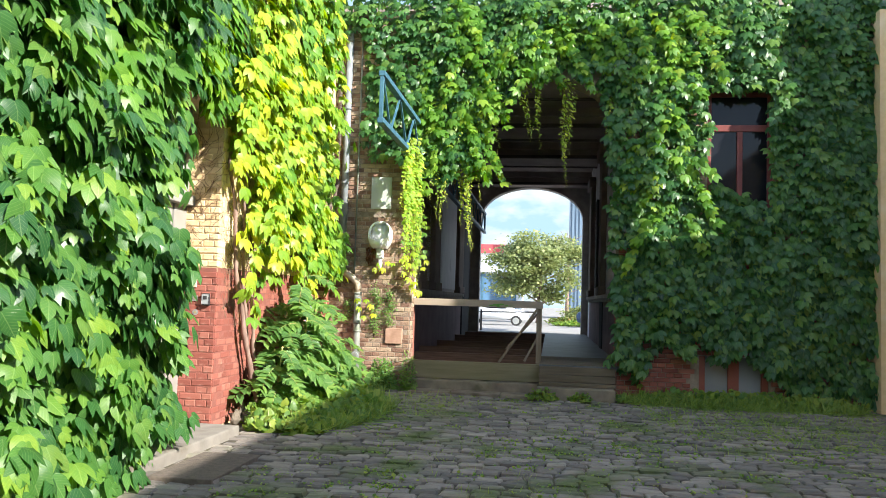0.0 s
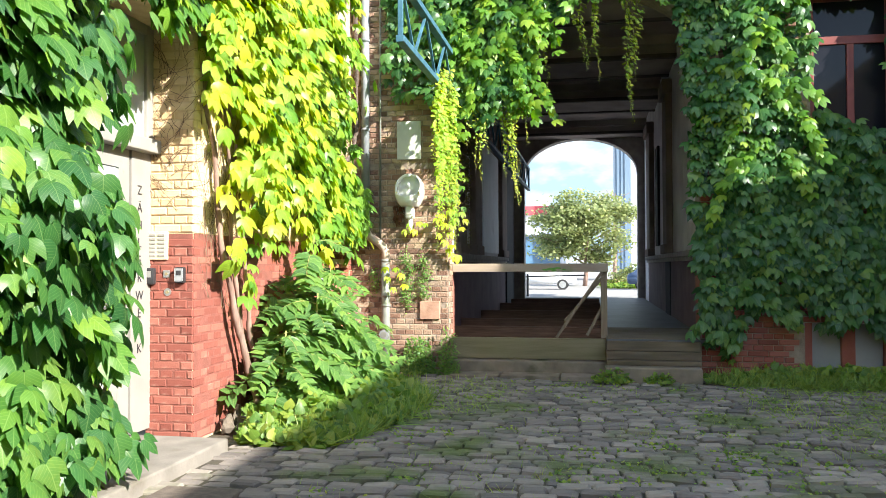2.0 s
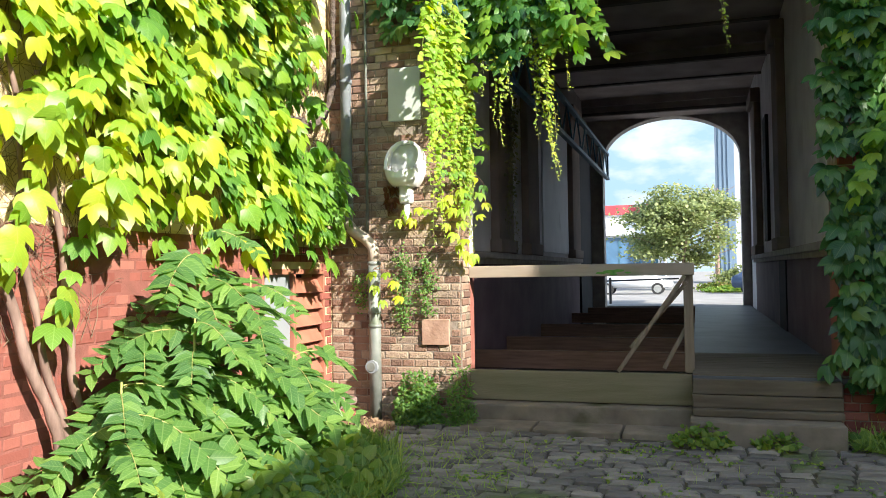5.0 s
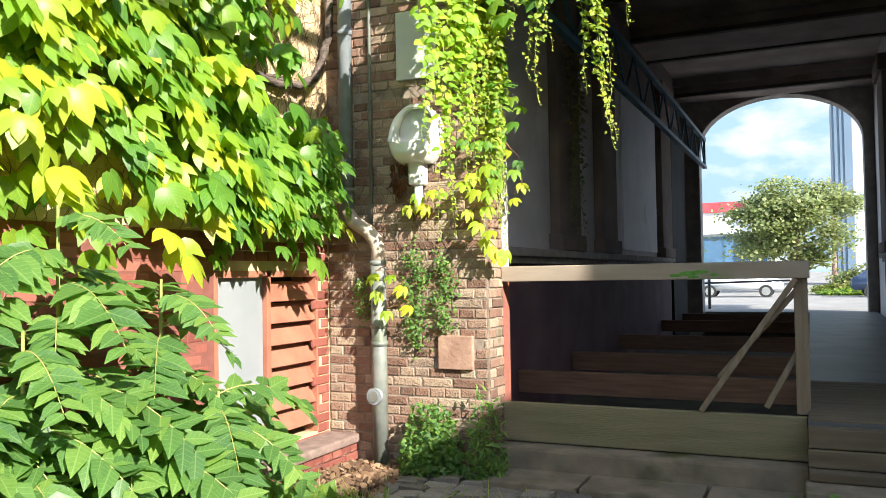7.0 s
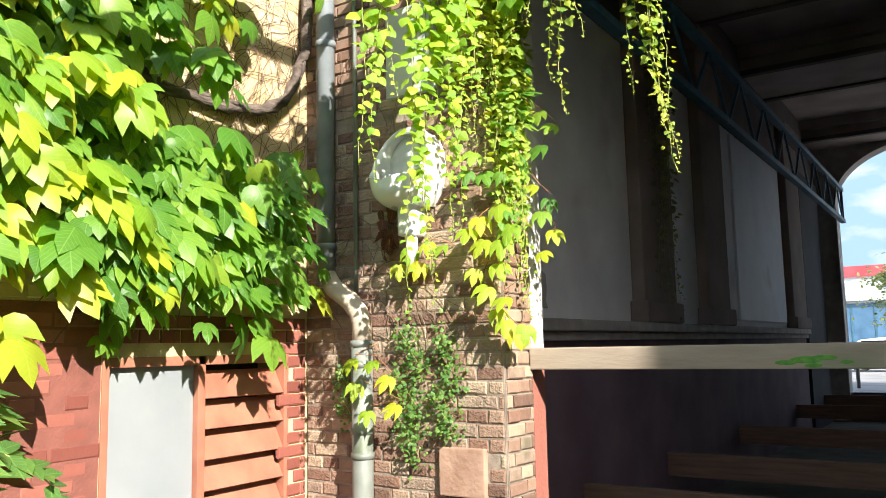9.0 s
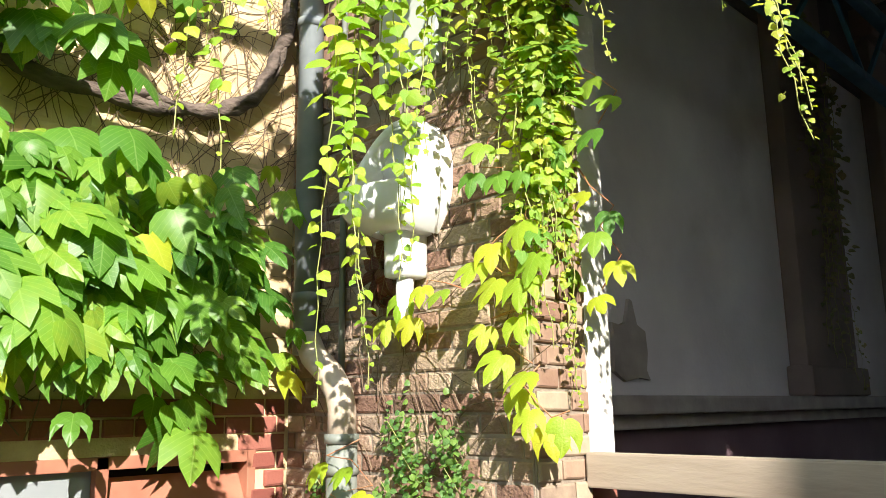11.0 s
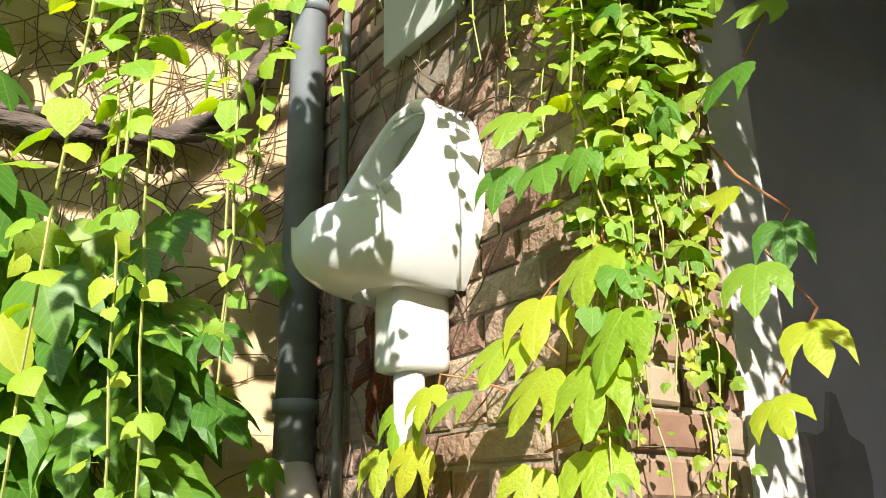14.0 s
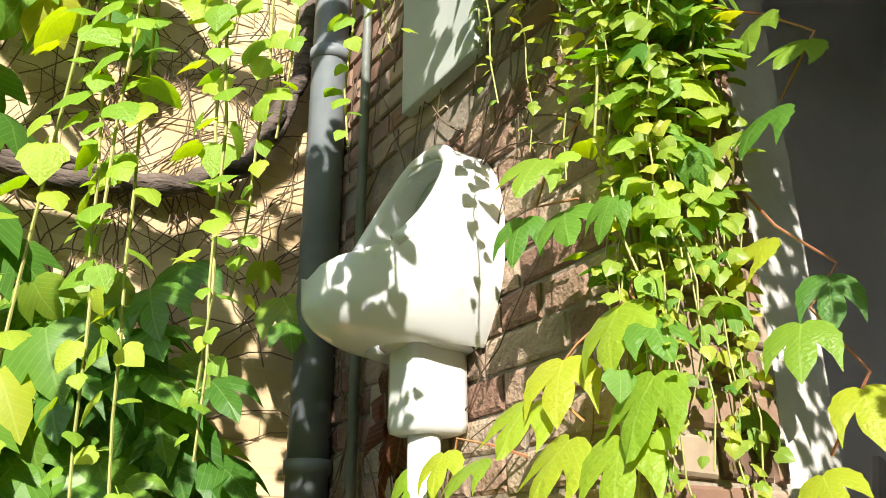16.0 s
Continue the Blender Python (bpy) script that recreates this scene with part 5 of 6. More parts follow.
for i, (x, yy, top, ln, sw) in enumerate(((-1.66, 13.46, 4.4, 1.75, 0.16), (-1.58, 13.42, 4.5, 2.2, 0.28), (-1.52, 13.48, 4.5, 2.25, 0.16), (-1.62, 13.5, 4.4, 2.0, 0.24), (-1.46, 13.43, 4.6, 2.0, 0.1), (-1.38, 13.46, 4.6, 1.5, 0.16), (-1.78, 13.48, 4.3, 0.9, 0.12),
                                          (-1.2, 13.45, 4.7, 1.1, 0.1), (0.14, 13.44, 5.2, 1.7, 0.04), (0.2, 13.4, 5.2, 1.9, -0.02), (-0.3, 13.44, 5.4, 1.5, 0.05), (-0.5, 13.44, 5.4, 1.3, 0.1), (-0.62, 13.45, 5.3, 1.1, 0.2), (-0.28, 13.45, 5.3, 1.15, -0.1),
                                          (0.10, 13.45, 5.3, 1.5, 0.05), (0.28, 13.45, 5.2, 1.3, -0.05), (0.90, 13.45, 4.9, 0.9, -0.1), (-1.0, 13.48, 4.9, 1.0, 0.05), (-2.1, 13.42, 4.1, 1.0, 0.05), (-1.98, 13.44, 4.15, 1.35, 0.05), (-1.9, 13.42, 4.2, 1.6, 0.04), (-1.84, 13.45, 4.2, 1.2, 0.06))):
    strand(hang, (x, yy, top), ln, (sw, -0.03), 0.046, 54, M_VINE, 40 + i, 0.035)
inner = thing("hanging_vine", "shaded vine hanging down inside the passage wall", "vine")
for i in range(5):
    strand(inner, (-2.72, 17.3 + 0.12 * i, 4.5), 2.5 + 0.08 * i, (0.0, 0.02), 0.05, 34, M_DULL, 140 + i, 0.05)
drape = thing("hanging_vine", "thick lime-green vine drape on the pier edge", "vine")
r = np.random.default_rng(5)
for i in range(15):
    yy = r.uniform(12.35, 13.3)
    end = float(np.interp(yy, (12.1, 12.6, 13.3), (3.1, 3.2, 3.0)))
    strand(drape, (-2.28 + r.normal() * 0.05, yy, r.uniform(3.7, 4.1)), max(0.35, 3.9 - end - r.random() ** 2 * 0.5), (r.uniform(-0.05, 0.06), r.uniform(-0.08, 0.08)), 0.05, 62, M_VINE, 80 + i, 0.04)
for i in range(19):
    yy = float(np.clip(r.normal(13.58, 0.13), 13.36, 13.80))
    end = float(np.interp(yy, (13.35, 13.5, 13.9), (2.45, 1.85, 1.6)))
    strand(drape, (-2.31 + r.normal() * 0.035, yy, r.uniform(3.7, 4.1)), 3.9 - end - r.random() ** 2 * 0.9, (r.uniform(-0.04, 0.05), r.uniform(-0.08, 0.06)), 0.043, 44, M_VINE, 110 + i, 0.03)
for i in range(6):
    x = r.uniform(-2.56, -2.38)
    strand(drape, (x, r.uniform(13.44, 13.54), r.uniform(3.9, 4.4)), r.uniform(0.9, 1.7), (r.uniform(-0.03, 0.08), -0.03), 0.045, 42, M_VINE, 500 + i, 0.03)
shoots = thing("hanging_vine", "single leafy shoots hanging from the girder", "vine")
for i, (x, yy, zb, dens) in enumerate(((-2.34, 12.72, 1.62, 22), (-2.28, 12.79, 1.80, 30), (-2.32, 12.82, 1.66, 28), (-2.17, 12.84, 2.0, 32), (-2.25, 12.90, 2.12, 30), (-2.21, 12.94, 2.30, 26), (-2.27, 13.05, 2.34, 30), (-2.31, 13.11, 2.52, 28),
                                       (-2.31, 12.76, 2.15, 30), (-2.24, 12.86, 1.95, 28), (-2.16, 12.98, 2.55, 28), (-2.24, 12.24, 2.20, 30), (-2.20, 12.30, 2.42, 34), (-2.26, 12.37, 2.16, 30), (-2.22, 12.44, 2.50, 34))):
    strand(shoots, (x - 0.02, yy, 3.85), 3.85 - zb, (0.02, 0.0), 0.056, 1.2 * dens, M_VINE, 160 + i, 0.012, [RL[0]])
edge = thing("pier_vine", "vine with green and yellow leaves on the pier edge", "vine")
r = np.random.default_rng(9)
for i in range(7):
    strand(edge, (r.uniform(-2.36, -2.29), r.uniform(13.5, 13.78), r.uniform(2.7, 3.3)), r.uniform(0.5, 1.0), (r.uniform(0.0, 0.06), -0.03), 0.056, 24, M_VINE, 120 + i, 0.05, [LG[0], LG[1], RL[0], RL[0], RL[1]])


def sprig(root, places, low_size, high_size, kinds):
    """A thin reddish shoot from its root past large lobed leaves, each on its own stalk."""
    spots = [Vector(q) for q in places]
    part("stem", tube([root] + [tuple(q + Vector((0, 0.03, 0.03))) for q in spots], [0.0034] + [0.0026] * len(spots), 5), M_RED_STALK, edge)
    for q in spots:
        single_leaf(edge, q, (0.35 + 0.25 * r.normal(), -0.9, 0.75 + 0.25 * r.normal()), (0.35 * r.normal(), -0.25, -1), 0.84 * r.uniform(low_size, high_size), kinds[r.integers(len(kinds))])


sprig((-2.36, 13.56, 2.25), ((-2.44, 13.49, 2.16), (-2.50, 13.47, 2.10), (-2.40, 13.46, 2.03)), 0.11, 0.13, LY)
sprig((-2.34, 13.56, 2.30), ((-2.33, 13.51, 2.22), (-2.25, 13.49, 2.10), (-2.30, 13.47, 2.02)), 0.10, 0.125, LY)
sprig((-2.66, 13.58, 2.04), ((-2.69, 13.49, 2.03), (-2.77, 13.47, 2.05), (-2.83, 13.48, 1.94), (-2.90, 13.49, 2.03), (-2.98, 13.48, 1.94)), 0.085, 0.11, LY)
sprig((-2.38, 13.57, 1.95), ((-2.47, 13.48, 1.88), (-2.33, 13.48, 1.90), (-2.38, 13.46, 1.78), (-2.29, 13.47, 1.72)), 0.09, 0.115, LY)
sprig((-2.34, 13.6, 1.75), ((-2.36, 13.5, 1.66), (-2.30, 13.49, 1.60), (-2.26, 13.52, 1.55), (-2.21, 13.55, 1.57)), 0.085, 0.11, LY)
sprig((-2.33, 13.84, 2.5), ((-2.25, 13.78, 2.36), (-2.18, 13.82, 2.28), (-2.20, 13.76, 2.20), (-2.16, 13.82, 2.10), (-2.22, 13.78, 1.98)), 0.085, 0.105, [LY[0], LY[1], LG[1]])
sprig((-2.33, 13.84, 2.9), ((-2.22, 13.8, 2.78), (-2.14, 13.82, 2.70), (-2.20, 13.78, 2.58)), 0.09, 0.11, LG)
sprig((-2.40, 13.56, 2.62), ((-2.46, 13.48, 2.52), (-2.50, 13.47, 2.42), (-2.40, 13.48, 2.40)), 0.085, 0.105, LG)
sprig((-3.16, 13.5, 1.50), ((-3.24, 13.37, 1.41), (-3.09, 13.37, 1.40), (-3.00, 13.40, 1.31), (-3.20, 13.36, 1.27), (-2.95, 13.40, 1.16), (-3.13, 13.37, 1.12)), 0.085, 0.105, LY)
for i in range(6):
    single_leaf(edge, (r.uniform(-2.36, -2.30), r.uniform(13.6, 13.86), r.uniform(2.0, 3.2)), (0.9, -0.6 + 0.3 * r.normal(), 0.4), (0.4 * r.normal(), 0.3 * r.normal(), -1), r.uniform(0.06, 0.095), LG[r.integers(2)])
dead = thing("dry_leaves", "shrivelled brown vine leaves hanging behind the downpipe", "leaves")
LD = [leaf_mesh(lobed_fine(0.05, 0.45), M_LEAF_DRY), leaf_mesh(lance(0.3), M_LEAF_DRY)]
for i in range(16):
    single_leaf(dead, (r.uniform(-3.16, -3.04), r.uniform(13.53, 13.57), r.uniform(2.02, 2.30)), (r.normal(), -0.6, 0.2 * r.normal()), (0.25 * r.normal(), -0.1, -1), r.uniform(0.06, 0.11), LD[r.integers(2)])

# old vine trunks on the red base
tr = thing("old_vine", "thick twisted old vine stems climbing the red base", "vine")
for base, mid, top, rad in (((-3.55, 9.75, -0.1), (-3.72, 9.2, 1.3), (-3.74, 8.95, 3.0), 0.038), ((-3.6, 9.8, -0.1), (-3.74, 9.42, 1.2), (-3.72, 9.3, 2.9), 0.027), ((-3.6, 9.95, 0.1), (-3.74, 9.72, 0.9), (-3.7, 9.55, 2.6), 0.030)):
    a, b, c = Vector(base), Vector(mid), Vector(top)
    pts = [a.lerp(b, t).lerp(b.lerp(c, t), t) + Vector((0.012 * math.sin(t * 17), 0.035 * math.sin(t * 11 + base[1] * 7) + 0.012 * math.sin(t * 31), 0)) for t in np.linspace(0, 1, 34)]
    part("stem", tube(pts, [rad * (1 - 0.45 * t) * (1 + 0.12 * math.sin(t * 40) + 0.15 * math.sin(t * 97 + rad * 900)) for t in np.linspace(0, 1, 34)], 9), M_BARK, tr, "", True)
br = thing("old_vine", "grey-brown vine branch across the yellow wall corner", "vine")
way = [Vector(q) for q in ((-3.72, 12.1, 2.98), (-3.74, 12.45, 2.86), (-3.74, 12.80, 2.86), (-3.74, 12.95, 2.87), (-3.73, 13.16, 2.92), (-3.72, 13.31, 3.02), (-3.71, 13.42, 3.20), (-3.70, 13.48, 3.40), (-3.70, 13.49, 4.2), (-3.70, 13.47, 5.6))]
for wide, shift, seed in ((0.030, 0.0, 1.0), (0.017, 0.045, 4.0), (0.011, -0.04, 7.0)):
    pts, radii = [], []
    for k in range(56):
        q = k / 55 * (len(way) - 1.001)
        p = way[int(q)].lerp(way[int(q) + 1], q % 1)
        pts.append(p + Vector((0.008 * math.sin(k * 0.9 + seed), 0.012 * math.sin(k * 0.43 + seed), shift * math.cos(k * 0.17 + seed) + 0.009 * math.sin(k * 0.7 + seed))))
        radii.append(wide * (1 + 0.16 * math.sin(k * 1.7 + seed) + 0.12 * math.sin(k * 0.61)))
    part("stem", tube(pts, radii, 9), M_BARK_OLD, br, "", True)

# fine bare tendrils on the brick
def tendrils(name, label, axis, face, sign, area, count, seed):
    ob = thing(name, label, "vine")
    r = random.Random(seed)
    bm = bmesh.new()
    for i in range(count):
        u, z = r.uniform(*area[:2]), r.uniform(*area[2:])
        ang, pts = r.uniform(-1.2, 1.2) + (math.pi / 2), []
        for k in range(7):
            pts.append(((face + sign * r.uniform(0.014, 0.024), u, z) if axis == "x" else (u, face + sign * r.uniform(0.014, 0.024), z)))
            u += 0.07 * math.cos(ang)
            z += 0.07 * math.sin(ang)
            ang += r.uniform(-0.5, 0.5)
        tube(pts, [0.0026 - 0.00022 * k for k in range(7)], 4, bm)
    part("stem", bm, M_TWIG, ob)["kind"] = "stuff"


tendrils("bare_tendrils", "dry brown tendrils clinging to the yellow brick", "x", -3.8, 1, (8.9, 13.4, 1.5, 3.6), 420, 21)
tendrils("bare_tendrils", "dense net of dry tendrils on the sunlit wall corner", "x", -3.79, 1, (12.3, 13.5, 2.4, 3.7), 170, 27)
tendrils("bare_tendrils", "dense dry twigs round the old vine stems", "x", -3.78, 1, (8.95, 10.1, 1.0, 2.5), 170, 24)
tendrils("bare_tendrils", "dry brown tendrils clinging to the door reveal", "y", 8.83, -1, (-4.2, -3.85, 1.9, 3.3), 60, 22)
tendrils("bare_tendrils", "dry brown tendrils clinging to the brick pier", "y", 13.59, -1, (-3.7, -2.45, 1.2, 3.4), 95, 23)

# ---- tree of heaven saplings ----
def sapling(at, height, fronds, seed, length=0.66, lean=0.6):
    r = np.random.default_rng(seed)
    ob = thing("sapling", "leafy sapling with long feathered green leaves at the wall", "sapling", at, "saplings at the wall")
    part("stem", tube([(0, 0, 0), (0.03, 0.02, height * 0.5), (0.08, -0.02, height)], [0.016, 0.012, 0.007], 8), M_GREEN_STEM, ob, "", True)
    P, N, T, S = [], [], [], []
    bm = bmesh.new()
    fronds = int(fronds * 0.95)
    length *= 0.86
    for i in range(fronds):
        z = height * (0.25 + 0.75 * (i + 0.5) / fronds)
        a = i * 2.4 + r.uniform(-0.4, 0.4)
        d = np.array((math.cos(a) * 0.8 + lean * 0.6, math.sin(a) * 0.8 - lean * 0.3, 0))
        d /= np.linalg.norm(d)
        L = length * r.uniform(0.7, 1.15)
        rise = r.uniform(0.1, 0.5)
        t = np.linspace(0, 1, 9)
        pts = np.array((0.05, 0, z)) + d[None] * (L * t)[:, None] + np.array((0, 0, 1.0))[None] * (L * (rise * t - 0.75 * t * t))[:, None]
        tube(pts, [0.005 - 0.003 * q for q in t], 4, bm)
        side = np.cross(d, (0, 0, 1.0))
        for q in np.linspace(0.16, 1.0, 11):
            c = np.array([np.interp(q, t, pts[:, k]) for k in range(3)])
            for s in (-1, 1):
                P.append(c)
                T.append(side * s + d * 0.35 + np.array((0, 0, -0.45 + 0.15 * r.normal())))
                N.append(np.array((0.35, -0.25, 1.0)) + d * 0.2 + 0.25 * r.normal(size=3))
                S.append(L * 0.26 * (0.75 + 0.5 * math.sin(q * 2.8)) * r.uniform(0.85, 1.15))
    part("stalk_work", bm, M_GREEN_STEM, ob)["kind"] = "stuff"
    scatter("foliage", lance(0.25), np.array(P), np.array(N), np.array(T), np.array(S), M_SUMAC, ob)["kind"] = "stuff"


r = np.random.default_rng(77)
for i, (x, yy, h, fr) in enumerate(((-3.35, 9.7, 0.9, 13), (-3.2, 10.2, 1.3, 16), (-3.45, 10.6, 1.65, 17), (-3.15, 10.7, 0.8, 13), (-3.4, 11.2, 1.5, 16), (-3.1, 11.3, 0.9, 13), (-3.2, 9.95, 0.55, 11),
                                    (-3.5, 10.1, 1.1, 12), (-2.95, 10.5, 0.45, 10), (-3.5, 11.5, 0.9, 8), (-3.35, 10.5, 1.85, 10))):
    sapling((x, yy, G), h, fr, 200 + i)


# ---- weeds ----
def weed_patch(name, label, area, count, size, material, height, template, seed, flat=0.0):
    r = np.random.default_rng(seed)
    x0, x1, y0, y1 = area
    p = np.stack([r.uniform(x0, x1, count), r.uniform(y0, y1, count), G + 0.01 + height * r.random(count) ** 1.6], 1)
    c = np.array([(x0 + x1) / 2, (y0 + y1) / 2])
    e = ((p[:, 0] - c[0]) / (x1 - x0) * 2) ** 2 + ((p[:, 1] - c[1]) / (y1 - y0) * 2) ** 2
    dens = np.array([noise.noise((a * 2.2, b * 2.2, 1.3)) for a, b in p[:, :2]])
    p[:, 2] = G + 0.01 + (p[:, 2] - G) * np.clip(1.25 - e, 0.1, 1)
    p = p[(e < 1.05 + 0.5 * dens)]
    m = len(p)
    nor = r.normal(size=(m, 3)) * 0.6 + np.array((0.2, -0.5, 0.9))
    tip = r.normal(size=(m, 3)) * 0.7 + np.array((0, -0.1, 1.0 if flat == 0 else 0.0))
    ob = scatter(name, template, p, nor, tip, size * (0.5 + r.random(m)), material)
    return tagged(ob, label, "weeds", kind="stuff")


weed_patch("ground_weeds", "low green weeds and grass along the wall", (-3.8, -2.2, 8.7, 12.3), 9000, 0.075, M_WEED, 0.30, round_leaf(), 301)
weed_patch("ground_grass", "grass along the wall foot", (-3.5, -2.1, 8.8, 12.3), 5200, 0.20, M_WEED, 0.03, blade(), 302)
weed_patch("pier_weeds", "leafy green weeds at the foot of the brick pier", (-3.05, -2.5, 13.2, 13.6), 3200, 0.028, M_SUMAC, 0.50, round_leaf(), 303)
weed_patch("pier_weeds", "feathery weeds beside the gate opening", (-2.5, -2.2, 13.25, 13.65), 900, 0.055, M_SUMAC, 0.62, lance(0.13), 304)
weed_patch("facade_grass", "grass strip along the facade foot", (1.1, 5.0, 12.6, 13.6), 6000, 0.17, M_WEED, 0.06, blade(), 305)
weed_patch("yard_grass", "thin grass spreading over the setts", (-2.7, -1.3, 10.2, 13.0), 900, 0.10, M_WEED, 0.02, blade(), 311)
weed_patch("yard_grass", "thin grass spreading over the setts", (1.2, 5.2, 9.5, 13.0), 2600, 0.11, M_WEED, 0.02, blade(), 312)
weed_patch("facade_weeds", "low weeds along the facade foot", (1.1, 5.0, 12.8, 13.6), 2200, 0.07, M_WEED, 0.22, round_leaf(), 306)
weed_patch("step_weeds", "weeds before the ramp step", (-0.35, 0.15, 12.8, 13.1), 260, 0.045, M_WEED, 0.16, round_leaf(), 307)
weed_patch("step_weeds", "weeds before the ramp step", (0.3, 0.7, 12.85, 13.1), 160, 0.04, M_WEED, 0.12, round_leaf(), 308)
weed_patch("leaf_litter", "dry brown leaves in the wall corner", (-3.75, -2.9, 12.2, 13.55), 1500, 0.042, M_DRY, 0.03, round_leaf(), 309, 1)
r = np.random.default_rng(310)
m = 26000
p = np.stack([r.uniform(-2.6, 6, m), r.uniform(3.5, 13.2, m), np.full(m, G - 0.015)], 1)
keepm = np.array([noise.noise((a * 0.8, b * 0.8, 6.1)) for a, b in p[:, :2]]) > 0.0
tuft = np.array([noise.noise((a * 4.5, b * 4.5, 2.2)) for a, b in p[:, :2]]) > 0.12
p = p[(keepm & tuft) | (r.random(m) < 0.06)]
m = len(p)
g2 = np.random.default_rng(313)
c2 = np.stack([g2.uniform(-2.4, 5.5, 420), g2.uniform(3.0, 13.1, 420)], 1)
k2 = g2.integers(420, size=15000)
p2 = np.concatenate([c2[k2] + g2.normal(size=(15000, 2)) * np.array((0.11, 0.05)), (G - 0.012 + 0.035 * g2.random((15000, 1)) ** 2)], 1)
tagged(scatter("joint_weeds", round_leaf(), p2, g2.normal(size=(15000, 3)) * 0.45 + np.array((0, -0.3, 1.0)), g2.normal(size=(15000, 3)), 0.022 * (0.5 + g2.random(15000)), M_WEED), "flat green weeds and moss in the sett joints", "weeds", kind="stuff")
tagged(scatter("joint_grass", blade(), p, r.normal(size=(m, 3)) + np.array((0, -0.4, 0.5)), r.normal(size=(m, 3)) * 0.6 + np.array((0, 0, 1)), 0.07 * (0.4 + r.random(m)), M_WEED), "small grass tufts in the sett joints", "grass", kind="stuff")
def rubble(at, size, seed):
    r = random.Random(seed)
    bm = bmesh.new()
    bmesh.ops.create_icosphere(bm, subdivisions=2, radius=1)
    for v in bm.verts:
        k = 0.75 + 0.5 * noise.noise(v.co * 1.4 + Vector((seed, 0, 0)))
        v.co = Vector((v.co.x * k * size[0], v.co.y * k * size[1], round(v.co.z * k * 2.5) / 2.5 * size[2]))
    ob = tagged(part("broken_stone", bm, M_RUBBLE), "pale broken masonry stone at the wall foot", "stone", "stones at the wall foot")
    ob.matrix_local = pose(*at, r.uniform(-20, 20), r.uniform(-20, 20), r.uniform(0, 90))


for k, (x, yy, zz, sx, sz) in enumerate(((-3.66, 9.22, -0.02, 0.09, 0.11), (-3.56, 9.36, -0.04, 0.09, 0.09), (-3.66, 9.42, 0.02, 0.06, 0.13))):
    rubble((x, yy, zz), (sx, sx * 0.8, sz), k + 3)
# small-leaved plants rooted in the pier
pw = thing("wall_plant", "small-leaved green plant rooted in the pier brickwork", "plant")
m = 1250
r = np.random.default_rng(311)
spots = np.array([(-2.98, 1.50), (-2.90, 1.38), (-3.02, 1.28), (-2.92, 1.15), (-3.0, 1.02), (-2.93, 0.9), (-2.72, 1.48), (-2.68, 1.34), (-2.74, 1.20), (-2.70, 1.05), (-3.45, 1.30), (-3.42, 1.12)])
pick = r.integers(len(spots), size=m)
away = r.normal(size=(m, 2)) * np.array((0.045, 0.065))
q = np.stack([spots[pick, 0] + away[:, 0], 13.57 - 0.10 * r.random(m) * np.exp(-np.sum(away ** 2, axis=1) * 120), spots[pick, 1] + away[:, 1]], 1)
scatter("foliage", round_leaf(), q, r.normal(size=(m, 3)) * 0.5 + np.array((0.3, -0.7, 0.6)), r.normal(size=(m, 3)), 0.019 * (0.6 + 0.8 * r.random(m)), M_SUMAC, pw)["kind"] = "stuff"
for k in range(len(spots)):
    part("stem", tube([(spots[k, 0], 13.59, spots[k, 1] - 0.06), (spots[k, 0] + 0.02, 13.52, spots[k, 1]), (spots[k, 0] - 0.02, 13.5, spots[k, 1] + 0.07)], [0.003, 0.002, 0.001], 5), M_GREEN_STEM, pw)

# ---- beyond the arch ----
M_SKY = bpy.data.materials.new("sky_backdrop")
M_SKY.use_nodes = True
n, l = M_SKY.node_tree.nodes, M_SKY.node_tree.links
n.remove(n["Principled BSDF"])
em = n.new("ShaderNodeEmission")
tcs, mps, nos = n.new("ShaderNodeTexCoord"), n.new("ShaderNodeMapping"), n.new("ShaderNodeTexNoise")
mps.inputs["Scale"].default_value = (0.035, 1.0, 0.075)
nos.inputs["Scale"].default_value, nos.inputs["Detail"].default_value = 1.0, 7.0
rs = n.new("ShaderNodeValToRGB")
rs.color_ramp.elements[0].position, rs.color_ramp.elements[0].color = 0.46, (0.22, 0.33, 0.43, 1)
rs.color_ramp.elements[1].position, rs.color_ramp.elements[1].color = 0.66, (0.46, 0.47, 0.48, 1)
l.new(tcs.outputs["Object"], mps.inputs["Vector"])
l.new(mps.outputs["Vector"], nos.inputs["Vector"])
l.new(nos.outputs["Fac"], rs.inputs["Fac"])
l.new(rs.outputs["Color"], em.inputs["Color"])
l.new(em.outputs[0], n["Material Output"].inputs["Surface"])
tagged(part("backdrop", box(-220, 220, 330, 331, -2, 170), M_SKY), "pale blue sky with a few white clouds", "sky", kind="structure")

